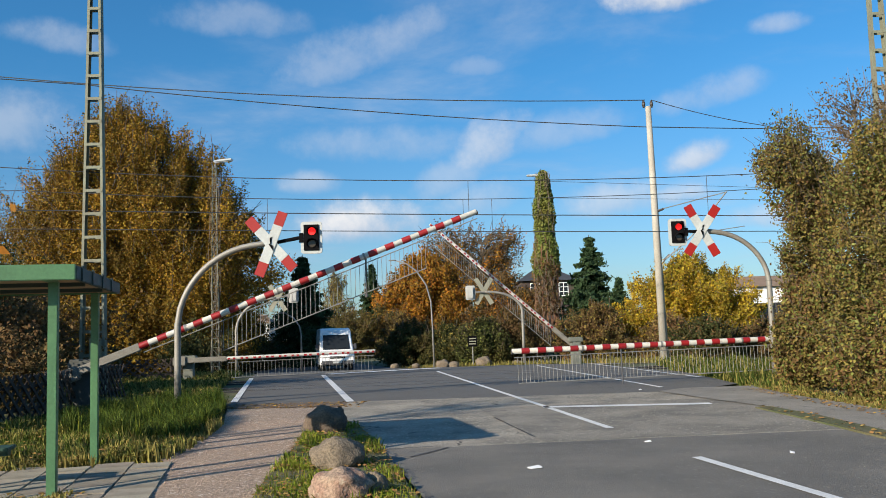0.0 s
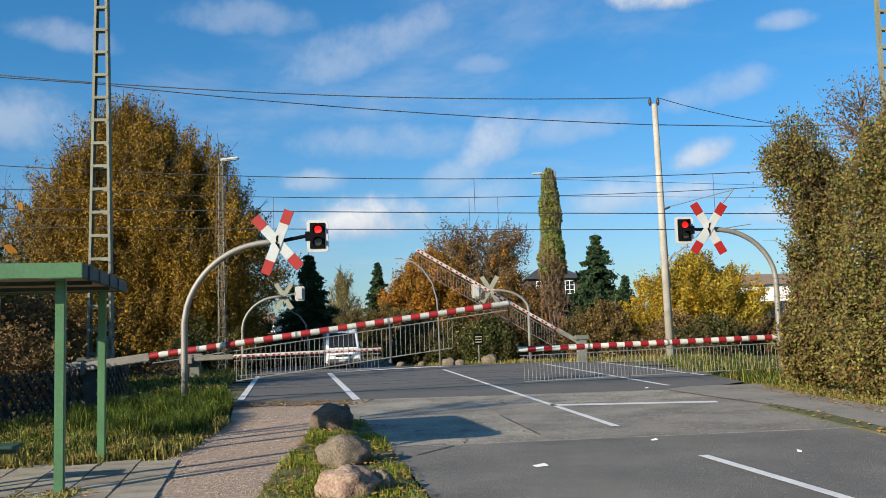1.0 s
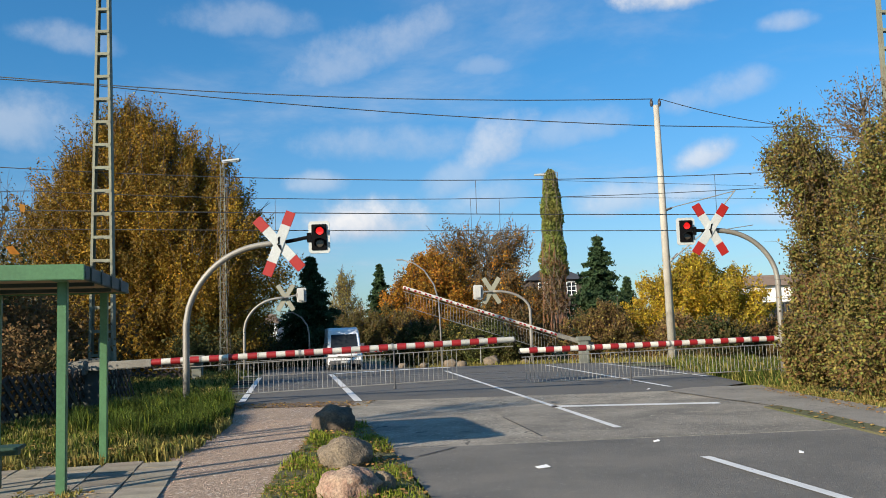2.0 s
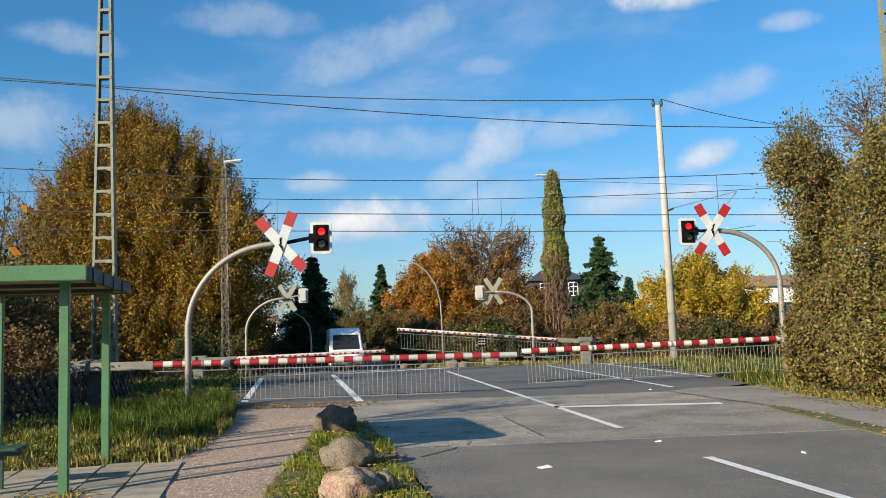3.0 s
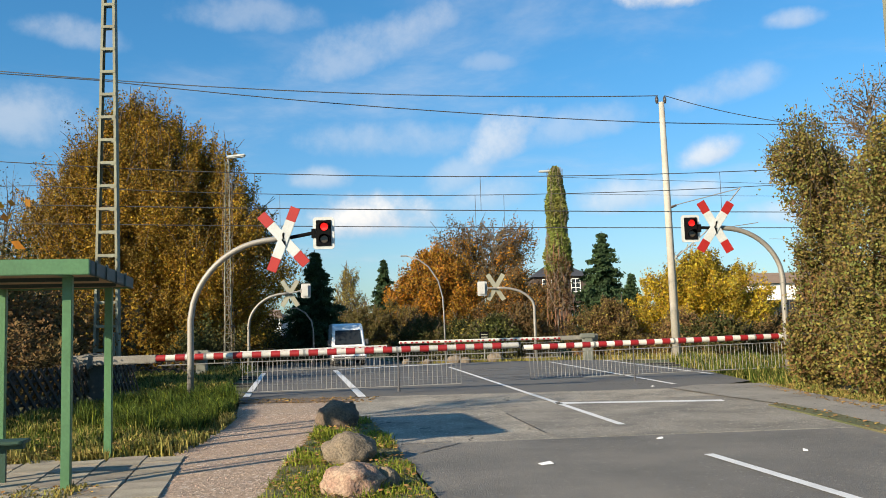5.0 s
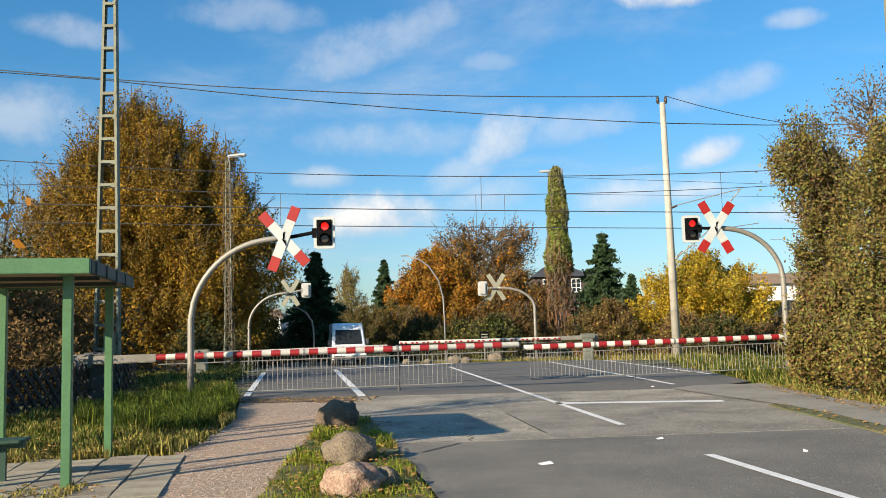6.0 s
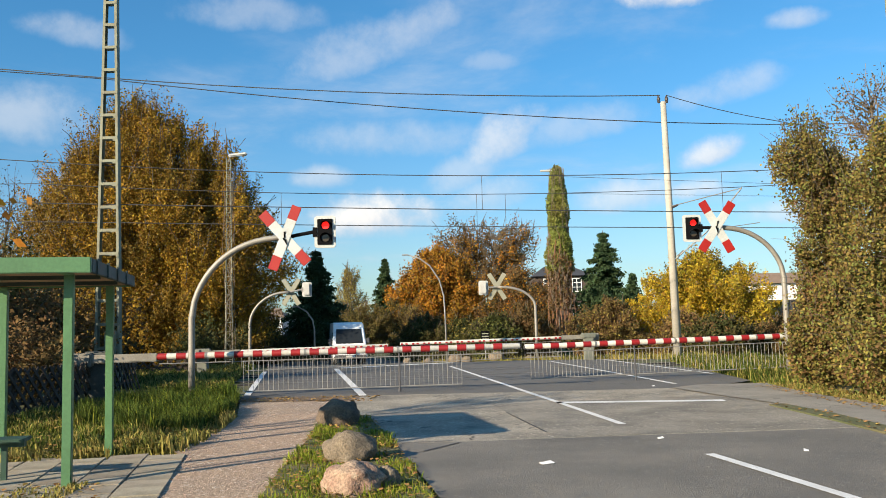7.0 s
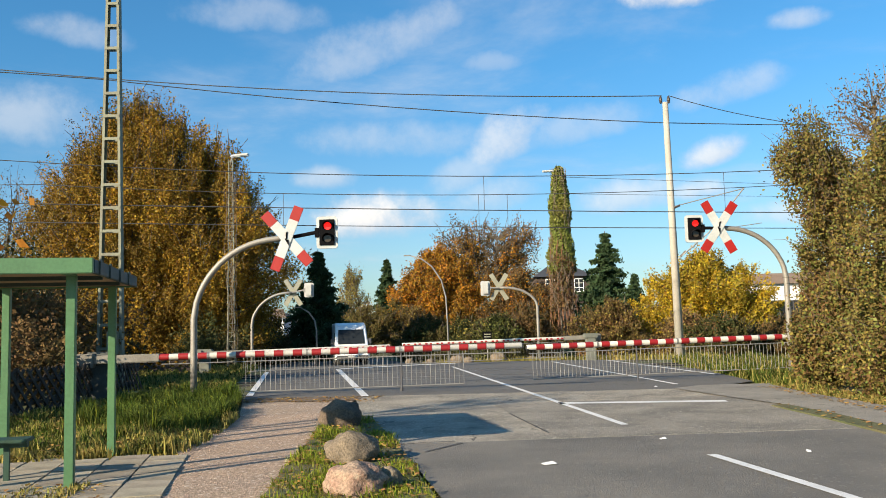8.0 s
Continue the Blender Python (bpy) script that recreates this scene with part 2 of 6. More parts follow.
M = {
    "asphalt": mat("asphalt", (0.195, 0.178, 0.15), 0.9, 0, 0.5, 0.45, 65, 0.6, second=(0.115, 0.108, 0.096), spots=((0.065, 0.062, 0.058), 1.3, 0.67), specks=((0.23, 0.215, 0.18), 40.0, 0.965)),
    "asphalt_old": mat("asphalt_old", (0.36, 0.32, 0.255), 0.95, 0, 0.75, 0.9, 32, 0.9, second=(0.19, 0.172, 0.142), spots=((0.10, 0.092, 0.08), 2.2, 0.60), specks=((0.46, 0.42, 0.34), 30.0, 0.93), cracks=((0.06, 0.055, 0.048), 0.55, 0.010)),
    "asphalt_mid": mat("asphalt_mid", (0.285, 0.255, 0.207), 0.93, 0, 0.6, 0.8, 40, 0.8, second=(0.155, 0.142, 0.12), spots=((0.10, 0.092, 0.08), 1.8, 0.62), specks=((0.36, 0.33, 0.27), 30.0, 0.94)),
    "asphalt_dark": mat("asphalt_dark", (0.112, 0.107, 0.099), 0.9, 0, 0.3, 0.8, 110, 0.4, second=(0.125, 0.12, 0.11), spots=((0.055, 0.054, 0.052), 1.5, 0.64), cracks=((0.04, 0.04, 0.038), 0.25, 0.006)),
    "tar": mat("tar", (0.02, 0.02, 0.022), 0.6, 0, 0.2, 8, 90, 0.2),
    "walkway": mat("walkway", (0.29, 0.265, 0.225), 0.95, 0, 0.4, 0.7, 70, 0.5, second=(0.20, 0.185, 0.16), spots=((0.14, 0.12, 0.085), 2.0, 0.62), cracks=((0.08, 0.075, 0.06), 0.6, 0.010)),
    "paint": mat("paint", (0.74, 0.74, 0.72), 0.7, 0, 0.15, 3, 60, 0.2, spots=((0.25, 0.25, 0.25), 9, 0.63)),
    "gravel": mat("gravel", (0.37, 0.268, 0.188), 1.0, 0, 0.8, 0.8, 38, 1.0, second=(0.33, 0.245, 0.185), spots=((0.20, 0.155, 0.10), 1.6, 0.62), specks=((0.60, 0.50, 0.41), 30.0, 0.93)),
    "slab": mat("slab", (0.33, 0.285, 0.215), 0.9, 0, 0.35, 2.0, 50, 0.4, random_ob=0.45, spots=((0.15, 0.13, 0.09), 4, 0.6)),
    "soil": mat("soil", (0.13, 0.115, 0.055), 1.0, 0, 0.5, 0.7, 25, 0.8, second=(0.07, 0.09, 0.03)),
    "grass": mat("grass", (0.078, 0.104, 0.021), 0.8, 0, 0.2, 1.0, 20, 0, second=(0.06, 0.095, 0.014), island=1.0, trans=0.3),
    "grass_dry": mat("grass_dry", (0.33, 0.26, 0.08), 0.85, 0, 0.2, 1.0, 20, 0, second=(0.20, 0.19, 0.05), island=0.9, trans=0.3),
    "fallen": mat("fallen", (0.32, 0.19, 0.06), 0.85, 0, 0.2, 1.0, 20, 0, island=1.0),
    "rock_grey": mat("rock_grey", (0.21, 0.165, 0.115), 0.95, 0, 0.65, 4, 40, 1.0, second=(0.14, 0.11, 0.08), spots=((0.08, 0.065, 0.045), 9, 0.6), random_ob=0.01),
    "rock_dark": mat("rock_dark", (0.15, 0.108, 0.076), 0.95, 0, 0.5, 3, 34, 1.0, second=(0.085, 0.064, 0.048), random_ob=0.01),
    "rock_pink": mat("rock_pink", (0.34, 0.245, 0.175), 0.95, 0, 0.65, 4, 36, 1.0, second=(0.25, 0.14, 0.10), spots=((0.38, 0.31, 0.23), 6, 0.58), random_ob=0.01),
    "steel": mat("galvanised_steel", (0.27, 0.255, 0.225), 0.55, 0.3, 0.25, 2.5, 40, 0.1, second=(0.24, 0.22, 0.19)),
    "steel_dull": mat("weathered_steel", (0.27, 0.265, 0.25), 0.6, 0.3, 0.25, 2.5, 40, 0.1),
    "mast_green": mat("grey_green_paint", (0.21, 0.22, 0.155), 0.7, 0, 0.2, 2, 30, 0.1, second=(0.17, 0.165, 0.12)),
    "shelter_green": mat("green_paint", (0.085, 0.20, 0.09), 0.45, 0, 0.15, 2.5, 30, 0.08, second=(0.07, 0.165, 0.075), spots=((0.22, 0.27, 0.21), 14, 0.69)),
    "shelter_under": mat("shelter_underside", (0.40, 0.27, 0.17), 0.8, 0, 0.2, 2, 30, 0.1),
    "shelter_trim": mat("dark_trim", (0.03, 0.052, 0.047), 0.6, 0, 0.2, 3, 30, 0.1),
    "concrete": mat("concrete", (0.44, 0.41, 0.35), 0.9, 0, 0.25, 1.2, 30, 0.3, second=(0.35, 0.32, 0.27)),
    "box_grey": mat("machine_grey", (0.22, 0.205, 0.175), 0.75, 0, 0.25, 2, 30, 0.15, second=(0.16, 0.15, 0.125)),
    "sign_white": mat("sign_white", (0.48, 0.50, 0.49), 0.5, 0, 0.14, 2, 30, 0.03),
    "sign_red": mat("sign_red", (0.32, 0.011, 0.007), 0.5, 0, 0.1, 2, 30, 0.03),
    "sign_back": mat("sign_back", (0.27, 0.265, 0.20), 0.6, 0.1, 0.15, 2, 30, 0.05),
    "boom_white": mat("boom_white", (0.58, 0.56, 0.50), 0.5, 0, 0.18, 2, 25, 0.05, spots=((0.22, 0.2, 0.17), 6, 0.62)),
    "boom_red": mat("boom_red", (0.30, 0.014, 0.016), 0.5, 0, 0.2, 2, 25, 0.05, spots=((0.15, 0.05, 0.045), 6, 0.63)),
    "black": mat("black_plastic", (0.006, 0.006, 0.007), 0.9, 0, 0.2, 4, 30, 0.05, spec=0.08),
    "lamp_red": glow("red_lamp", (0.85, 0.014, 0.012), 0.65),
    "lamp_off": mat("dark_lens", (0.05, 0.035, 0.02), 0.2, 0, 0.1, 4, 30, 0.0),
    "wire": mat("copper_wire", (0.06, 0.062, 0.062), 0.6, 0.2, 0.1, 4, 30, 0.0),
    "porcelain": mat("brown_insulator", (0.05, 0.04, 0.035), 0.3, 0, 0.1, 4, 30, 0.0),
    "bark": mat("bark", (0.11, 0.085, 0.06), 0.95, 0, 0.4, 3, 30, 0.8),
    "vine_red": mat("withered_vine", (0.27, 0.135, 0.075), 0.95, 0, 0.3, 3, 30, 0.3),
    "bench_green": mat("bench_green", (0.018, 0.06, 0.038), 0.6, 0, 0.2, 3, 30, 0.1),
    "box_dark": mat("machine_dark", (0.075, 0.078, 0.07), 0.8, 0, 0.25, 2, 30, 0.15, second=(0.05, 0.052, 0.046)),
    "twig": mat("twig", (0.20, 0.155, 0.115), 0.95, 0, 0.3, 3, 30, 0.3),
    "leaf_gold": mat("leaf_gold", (0.36, 0.208, 0.022), 0.75, 0, 0.3, 0.3, 20, 0, second=(0.165, 0.10, 0.018), island=0.8, trans=0.14),
    "leaf_orange": mat("leaf_orange", (0.40, 0.17, 0.018), 0.75, 0, 0.3, 0.25, 20, 0, second=(0.27, 0.135, 0.022), island=0.9, trans=0.18),
    "leaf_yellow": mat("leaf_yellow", (0.52, 0.34, 0.022), 0.75, 0, 0.25, 0.4, 20, 0, second=(0.25, 0.21, 0.03), island=0.8, trans=0.2),
    "leaf_olive": mat("leaf_olive", (0.225, 0.185, 0.045), 0.7, 0, 0.3, 0.8, 20, 0, second=(0.27, 0.20, 0.05), island=0.6, trans=0.14),
    "leaf_brown": mat("leaf_brown", (0.17, 0.095, 0.04), 0.8, 0, 0.3, 0.6, 20, 0, second=(0.09, 0.07, 0.025), island=0.6, trans=0.14),
    "leaf_bush": mat("leaf_bush", (0.26, 0.19, 0.05), 0.7, 0, 0.3, 0.7, 20, 0, second=(0.12, 0.10, 0.03), island=0.45, trans=0.14),
    "leaf_hedge": mat("leaf_hedge", (0.15, 0.115, 0.032), 0.75, 0, 0.3, 0.5, 20, 0, second=(0.085, 0.075, 0.026), island=0.6, trans=0.12),
    "leaf_vine": mat("leaf_vine", (0.15, 0.20, 0.045), 0.6, 0, 0.3, 0.5, 20, 0, second=(0.21, 0.20, 0.05), island=0.6, trans=0.15),
    "leaf_dark": mat("leaf_dark", (0.04, 0.052, 0.016), 0.7, 0, 0.3, 0.6, 20, 0, second=(0.075, 0.062, 0.02), island=0.6, trans=0.1),
    "leaf_ivy": mat("leaf_ivy", (0.115, 0.145, 0.032), 0.6, 0, 0.3, 0.8, 20, 0, second=(0.19, 0.18, 0.05), island=0.6, trans=0.14),
    "needle": mat("needle", (0.035, 0.07, 0.035), 0.8, 0, 0.3, 0.6, 20, 0, second=(0.05, 0.08, 0.03), island=0.8, trans=0.15),
    "fence_wood": mat("dark_fence_wood", (0.06, 0.045, 0.035), 0.9, 0, 0.3, 2, 30, 0.4),
    "van_white": mat("van_paint", (0.78, 0.79, 0.80), 0.3, 0, 0.05, 1, 10, 0.0, coat=0.5),
    "glass": clear_glass("dark_glass"),
    "tyre": mat("tyre", (0.02, 0.02, 0.02), 0.9, 0, 0.2, 5, 30, 0.2),
    "plastic_grey": mat("bumper_grey", (0.07, 0.07, 0.075), 0.7, 0, 0.1, 5, 30, 0.1),
    "headlight": mat("headlight_lens", (0.6, 0.62, 0.62), 0.15, 0.2, 0.1, 5, 30, 0.0),
    "roof_slate": mat("roof_slate", (0.055, 0.058, 0.065), 0.8, 0, 0.25, 1, 8, 0.3),
    "roof_brown": mat("roof_brown", (0.30, 0.20, 0.13), 0.9, 0, 0.2, 1, 8, 0.3),
    "brick_wall": mat("house_brick", (0.085, 0.062, 0.052), 0.95, 0, 0.3, 1, 14, 0.3),
    "plaster": mat("white_plaster", (0.80, 0.80, 0.78), 0.9, 0, 0.06, 0.5, 20, 0.1),
    "frame_white": mat("window_white", (0.78, 0.78, 0.76), 0.5, 0, 0.05, 2, 20, 0.05),
    "rail": mat("rail_steel", (0.30, 0.26, 0.22), 0.35, 0.8, 0.2, 3, 30, 0.1),
    "pebble": mat("pebble", (0.40, 0.29, 0.225), 0.95, 0, 0.2, 3, 30, 0.0, island=0.5),
    "machine_green": mat("machine_green", (0.17, 0.18, 0.15), 0.7, 0, 0.2, 2, 30, 0.15),
    "housing_grey": mat("housing_grey", (0.42, 0.42, 0.40), 0.6, 0, 0.15, 2, 30, 0.05),
    "grass_bright": mat("grass_bright", (0.23, 0.26, 0.03), 0.8, 0, 0.2, 2.0, 20, 0, second=(0.13, 0.18, 0.02), island=0.9, trans=0.35),
    "earth": mat("dark_earth", (0.11, 0.075, 0.05), 1.0, 0, 0.5, 1.5, 30, 0.8, second=(0.20, 0.15, 0.11)),
    "paper": mat("paper", (0.8, 0.8, 0.8), 0.8, 0, 0.05, 5, 30, 0.05),
}


# ---- mesh helpers ----
def link(name, bm, material, parent=None, label="", smooth=False):
    me = bpy.data.meshes.new(name)
    bmesh.ops.recalc_face_normals(bm, faces=bm.faces)
    bm.to_mesh(me)
    bm.free()
    me.materials.append(M[material])
    if smooth:
        me.shade_smooth()
    ob = new(name, me)
    if parent:
        ob.parent = parent
    if label:
        ob["label"] = label
    return ob


def part(name, bm, material, parent, label="", smooth=False):
    return link(name, bm, material, parent, label, smooth)


def empty(name, m, label, category, group="", kind=""):
    ob = new(name)
    ob.matrix_world = m
    ob.empty_display_size = 0.2
    return tagged(ob, label, category, group, kind)


def box(bm, cx, cy, cz, sx, sy, sz, m=None, bevel=0.0):
    g = bmesh.ops.create_cube(bm, size=1.0)
    T = Matrix.Translation((cx, cy, cz)) @ Matrix.Diagonal((sx, sy, sz, 1))
    bmesh.ops.transform(bm, matrix=(m @ T) if m else T, verts=g['verts'])
    if bevel:
        es = list({e for v in g['verts'] for e in v.link_edges})
        bmesh.ops.bevel(bm, geom=es, offset=bevel, segments=2, affect='EDGES')
    return bm


def tube(bm, pts, radii, seg=10, cap=True):
    """a round bar along points."""
    pts = [Vector(p) for p in pts]
    if isinstance(radii, (int, float)):
        radii = [radii] * len(pts)
    rings, side = [], None
    for i, p in enumerate(pts):
        d = (pts[min(i + 1, len(pts) - 1)] - pts[max(i - 1, 0)]).normalized()
        if side is None:
            side = d.orthogonal().normalized()
        side = (side - d * side.dot(d)).normalized()
        other = d.cross(side)
        rings.append([bm.verts.new(p + (side * math.cos(a) + other * math.sin(a)) * radii[i]) for a in [2 * math.pi * k / seg for k in range(seg)]])
    for a, b in zip(rings, rings[1:]):
        for k in range(seg):
            bm.faces.new((a[k], a[(k + 1) % seg], b[(k + 1) % seg], b[k]))
    if cap:
        bm.faces.new(rings[0])
        bm.faces.new(rings[-1][::-1])
    return bm


def prism(bm, outline, z0, z1):
    """an upright prism on a plan outline."""
    lo = [bm.verts.new((x, y, z0)) for x, y in outline]
    hi = [bm.verts.new((x, y, z1)) for x, y in outline]
    bm.faces.new(hi)
    bm.faces.new(lo[::-1])
    for i in range(len(lo)):
        j = (i + 1) % len(lo)
        bm.faces.new((lo[i], lo[j], hi[j], hi[i]))
    return bm


def profile_x(bm, outline, x0, x1, m=None):
    """a prism along x on a (y, z) outline."""
    a = [bm.verts.new((x0, y, z)) for y, z in outline]
    b = [bm.verts.new((x1, y, z)) for y, z in outline]
    bm.faces.new(a)
    bm.faces.new(b[::-1])
    for i in range(len(a)):
        j = (i + 1) % len(a)
        bm.faces.new((a[i], a[j], b[j], b[i]))
    if m:
        bmesh.ops.transform(bm, matrix=m, verts=a + b)
    return bm


def BM():
    return bmesh.new()


def gz(y):
    """height of the ground: level up to the crossing, falling gently behind it."""
    t = min(max((y - 38.0) / 16.0, 0), 1)
    return -0.5 * t * t * (3 - 2 * t)


def flat_mesh(name, verts, faces, material):
    me = bpy.data.meshes.new(name)
    me.from_pydata(verts, [], faces)
    me.materials.append(M[material])
    me.update()
    return me


def quads_mesh(name, V, material):
    """V: (n, 4, 3) array of separate quads."""
    n = len(V)
    me = bpy.data.meshes.new(name)
    me.vertices.add(n * 4)
    me.vertices.foreach_set("co", np.ascontiguousarray(V, dtype=np.float32).ravel())
    me.loops.add(n * 4)
    me.loops.foreach_set("vertex_index", np.arange(n * 4, dtype=np.int32))
    me.polygons.add(n)
    me.polygons.foreach_set("loop_start", np.arange(0, n * 4, 4, dtype=np.int32))
    me.update(calc_edges=True)
    me.materials.append(M[material])
    return me


RNG = np.random.default_rng(7)


def leaf_quads(C, size, up=0.3, spread=0.4, long=1.5):
    """leaf-shaped quads (kites) at centres C, turned at random."""
    n = len(C)
    a = RNG.normal(size=(n, 3))
    a[:, 2] -= 0.2
    a /= np.linalg.norm(a, axis=1)[:, None]
    b = np.cross(a, RNG.normal(size=(n, 3)) + np.array([0, 0, up]))
    b /= np.linalg.norm(b, axis=1)[:, None] + 1e-9
    s = (size * (1 + spread * (RNG.random(n) * 2 - 1)))[:, None]
    return np.stack([C - a * s * long * 0.5, C + b * s * 0.5 - a * s * 0.1, C + a * s * long * 0.5, C - b * s * 0.5 - a * s * 0.1], 1)


def leaf_tris(C, size, spread=0.5):
    """small three-cornered leaves for far crowns."""
    n = len(C)
    a = RNG.normal(size=(n, 3))
    a[:, 2] -= 0.3
    a /= np.linalg.norm(a, axis=1)[:, None]
    b = np.cross(a, RNG.normal(size=(n, 3)))
    b /= np.linalg.norm(b, axis=1)[:, None] + 1e-9
    s = size * (1 + spread * (RNG.random((n, 1)) * 2 - 1))
    return np.stack([C - a * s * 0.8, C + b * s * 0.55 + a * s * 0.4, C - b * s * 0.55 + a * s * 0.4], 1)


def tris_mesh(name, V, material):
    n = len(V)
    me = bpy.data.meshes.new(name)
    me.vertices.add(n * 3)
    me.vertices.foreach_set("co", np.ascontiguousarray(V, dtype=np.float32).ravel())
    me.loops.add(n * 3)
    me.loops.foreach_set("vertex_index", np.arange(n * 3, dtype=np.int32))
    me.polygons.add(n)
    me.polygons.foreach_set("loop_start", np.arange(0, n * 3, 3, dtype=np.int32))
    me.update(calc_edges=True)
    me.materials.append(M[material])
    return me


def leaves(name, P, size, material, far):
    """a crown of single leaves at P: kites near by, three-cornered ones far off."""
    if far:
        return tris_mesh(name, leaf_tris(P, size), material)
    return quads_mesh(name, leaf_quads(P, np.full(len(P), size)), material)


def strip(name, left, right, z, material, label="", parent=None, follow=True):
    """a paved strip between two plan polylines with the same number of points, cut finely along its length."""
    verts, faces = [], []
    for i in range(len(left) - 1):
        n = max(1, int(abs(left[i + 1][1] - left[i][1]) / 1.5))
        for k in range(n + (i == len(left) - 2)):
            t = k / n
            for s in (left, right):
                x, y = s[i][0] + (s[i + 1][0] - s[i][0]) * t, s[i][1] + (s[i + 1][1] - s[i][1]) * t
                verts.append((x, y, z + (gz(y) if follow else 0)))
    for k in range(len(verts) // 2 - 1):
        faces.append((2 * k, 2 * k + 1, 2 * k + 3, 2 * k + 2))
    ob = new(name, flat_mesh(name, verts, faces, material))
    if parent:
        ob.parent = parent
    if label:
        tagged(ob, label, "ground", kind="structure")
    return ob


# ---- ground and roads ----
def build_ground():
    xs = sorted(set([-900, -400, -200, -120, -80, -60, 60, 80, 120, 200, 400, 900] + list(range(-45, 46, 3))))
    ys = sorted(set([-900, -300, -100, -40, -20, 75, 90, 120, 200, 400, 1500] + [k * 2 for k in range(-8, 36)]))
    verts = [(x, y, gz(y) - 0.05) for y in ys for x in xs]
    w = len(xs)
    faces = [(j * w + i, j * w + i + 1, (j + 1) * w + i + 1, (j + 1) * w + i) for j in range(len(ys) - 1) for i in range(w - 1)]
    tagged(new("ground", flat_mesh("ground", verts, faces, "soil")), "bare soil and thin grass under the verges", "ground", kind="structure")


def marking(p0, p1, w, z=0.012, name="road_marking"):
    a, b = Vector(p0), Vector(p1)
    d = (b - a).normalized()
    n = Vector((-d.y, d.x)) * w / 2
    k = max(1, int((b - a).length / 1.2))
    verts, faces = [], []
    for i in range(k + 1):
        c = a.lerp(b, i / k)
        for s in (1, -1):
            verts.append((c.x + n.x * s, c.y + n.y * s, gz(c.y) + z))
    for i in range(k):
        faces.append((2 * i, 2 * i + 1, 2 * i + 3, 2 * i + 2))
    return tagged(new(name, flat_mesh(name, verts, faces, "paint")), "worn white line painted on the asphalt", "road marking", "white road lines", "structure")


build_ground()
# near carriageway, older lighter band before the crossing, crossing deck, road behind it
strip("road", [(0.6, -12), (-0.05, 8.3), (-0.35, 10.2), (-0.75, 12.35)], [(6.9, -12), (6.5, 8.3), (6.5, 11), (6.5, 12.9)], 0.0, "asphalt", "grey worn asphalt carriageway")
strip("road_old", [(-0.75, 12.35), (-1.0, 14.0), (-1.7, 17.2), (-2.2, 21.3)], [(6.5, 12.9), (6.5, 15), (6.4, 17.1), (6.2, 21.3)], 0.0, "asphalt_old", "pale rough old asphalt before the crossing")
strip("road_crossing", [(-4.9, 21.3), (-5.1, 22.6), (-6.1, 29), (-7.2, 35.4)], [(6.2, 21.3), (8.05, 23.2), (8.5, 29), (7.2, 38.2)], 0.0, "asphalt_dark", "dark asphalt deck of the level crossing")
strip("road_far", [(-7.2, 35.4), (-8.2, 42), (-10.2, 52), (-14, 64), (-22, 82)], [(7.2, 38.2), (2.6, 44.5), (-1.6, 52), (-5.4, 64), (-13, 82)], 0.0, "asphalt_dark", "dark asphalt road leading away behind the crossing")
strip("footpath", [(-2.6, -10), (-2.85, 8.3), (-3.35, 11.4), (-3.72, 12.2), (-3.76, 14.4), (-4.05, 17.3), (-4.9, 21.3)], [(-1.2, -10), (-1.65, 8.3), (-1.95, 11.4), (-2.0, 12.2), (-2.1, 14.4), (-1.95, 17.3), (-2.2, 21.3)], -0.012, "gravel", "pinkish gravel footpath beside the road")
strip("earth_edge", [(-4.95, 20.4), (-4.95, 21.35)], [(-2.0, 20.1), (-2.0, 21.35)], 0.004, "earth", "dark trodden earth at the end of the footpath")
strip("pavement", [(6.45, -12), (6.3, 12), (6.35, 16.2), (5.85, 18.6), (5.45, 21.2), (6.3, 22.0)], [(8.1, -12), (7.9, 12), (7.85, 16.2), (7.75, 18.6), (7.9, 21.2), (8.05, 22.0)], 0.02, "walkway", "grey asphalt pavement with a worn edge")
strip("pavement_far", [(7.2, 38.2), (2.6, 44.5), (-1.2, 51)], [(9.5, 38.2), (4.0, 44.9), (0.4, 51)], -0.02, "walkway", "pale path edge behind the crossing")
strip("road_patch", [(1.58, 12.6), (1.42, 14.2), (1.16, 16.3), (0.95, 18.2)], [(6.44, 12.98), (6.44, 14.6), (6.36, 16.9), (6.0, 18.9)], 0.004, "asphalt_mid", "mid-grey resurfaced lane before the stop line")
# the last line paints the shelter's shadow on the road; the others are seams
for a, b in [((-0.75, 12.35), (0.1, 12.5)), ((1.13, 16.3), (1.5, 13.2)), ((-0.3, 11.5), (0.2, 12.3))]:
    ob = marking(a, b, 0.03, 0.009, "seam_and_shadow_line")
    ob.data.materials[0] = M["tar"]
    tagged(ob, "thin dark asphalt line, tar seams and one painted shadow line", "seam", "tar seams")

marking((2.79, 13.96), (2.3, 18.25), 0.13)
marking((2.3, 18.25), (0.25, 35.8), 0.13)
marking((2.26, 18.03), (5.56, 17.62), 0.36)
marking((3.15, 10.66), (3.66, 7.4), 0.13)
marking((4.2, 3.9), (4.7, 0.6), 0.13)
marking((-4.95, 22.2), (-7.1, 35.0), 0.17)
marking((-1.95, 21.2), (-4.4, 36.0), 0.19)
marking((-4.3, 36.5), (0.4, 39.4), 0.6)
marking((5.9, 22.6), (5.25, 30.5), 0.13)
marking((5.25, 30.5), (4.6, 38.3), 0.13)
marking((8.05, 26.4), (7.0, 38.4), 0.13)

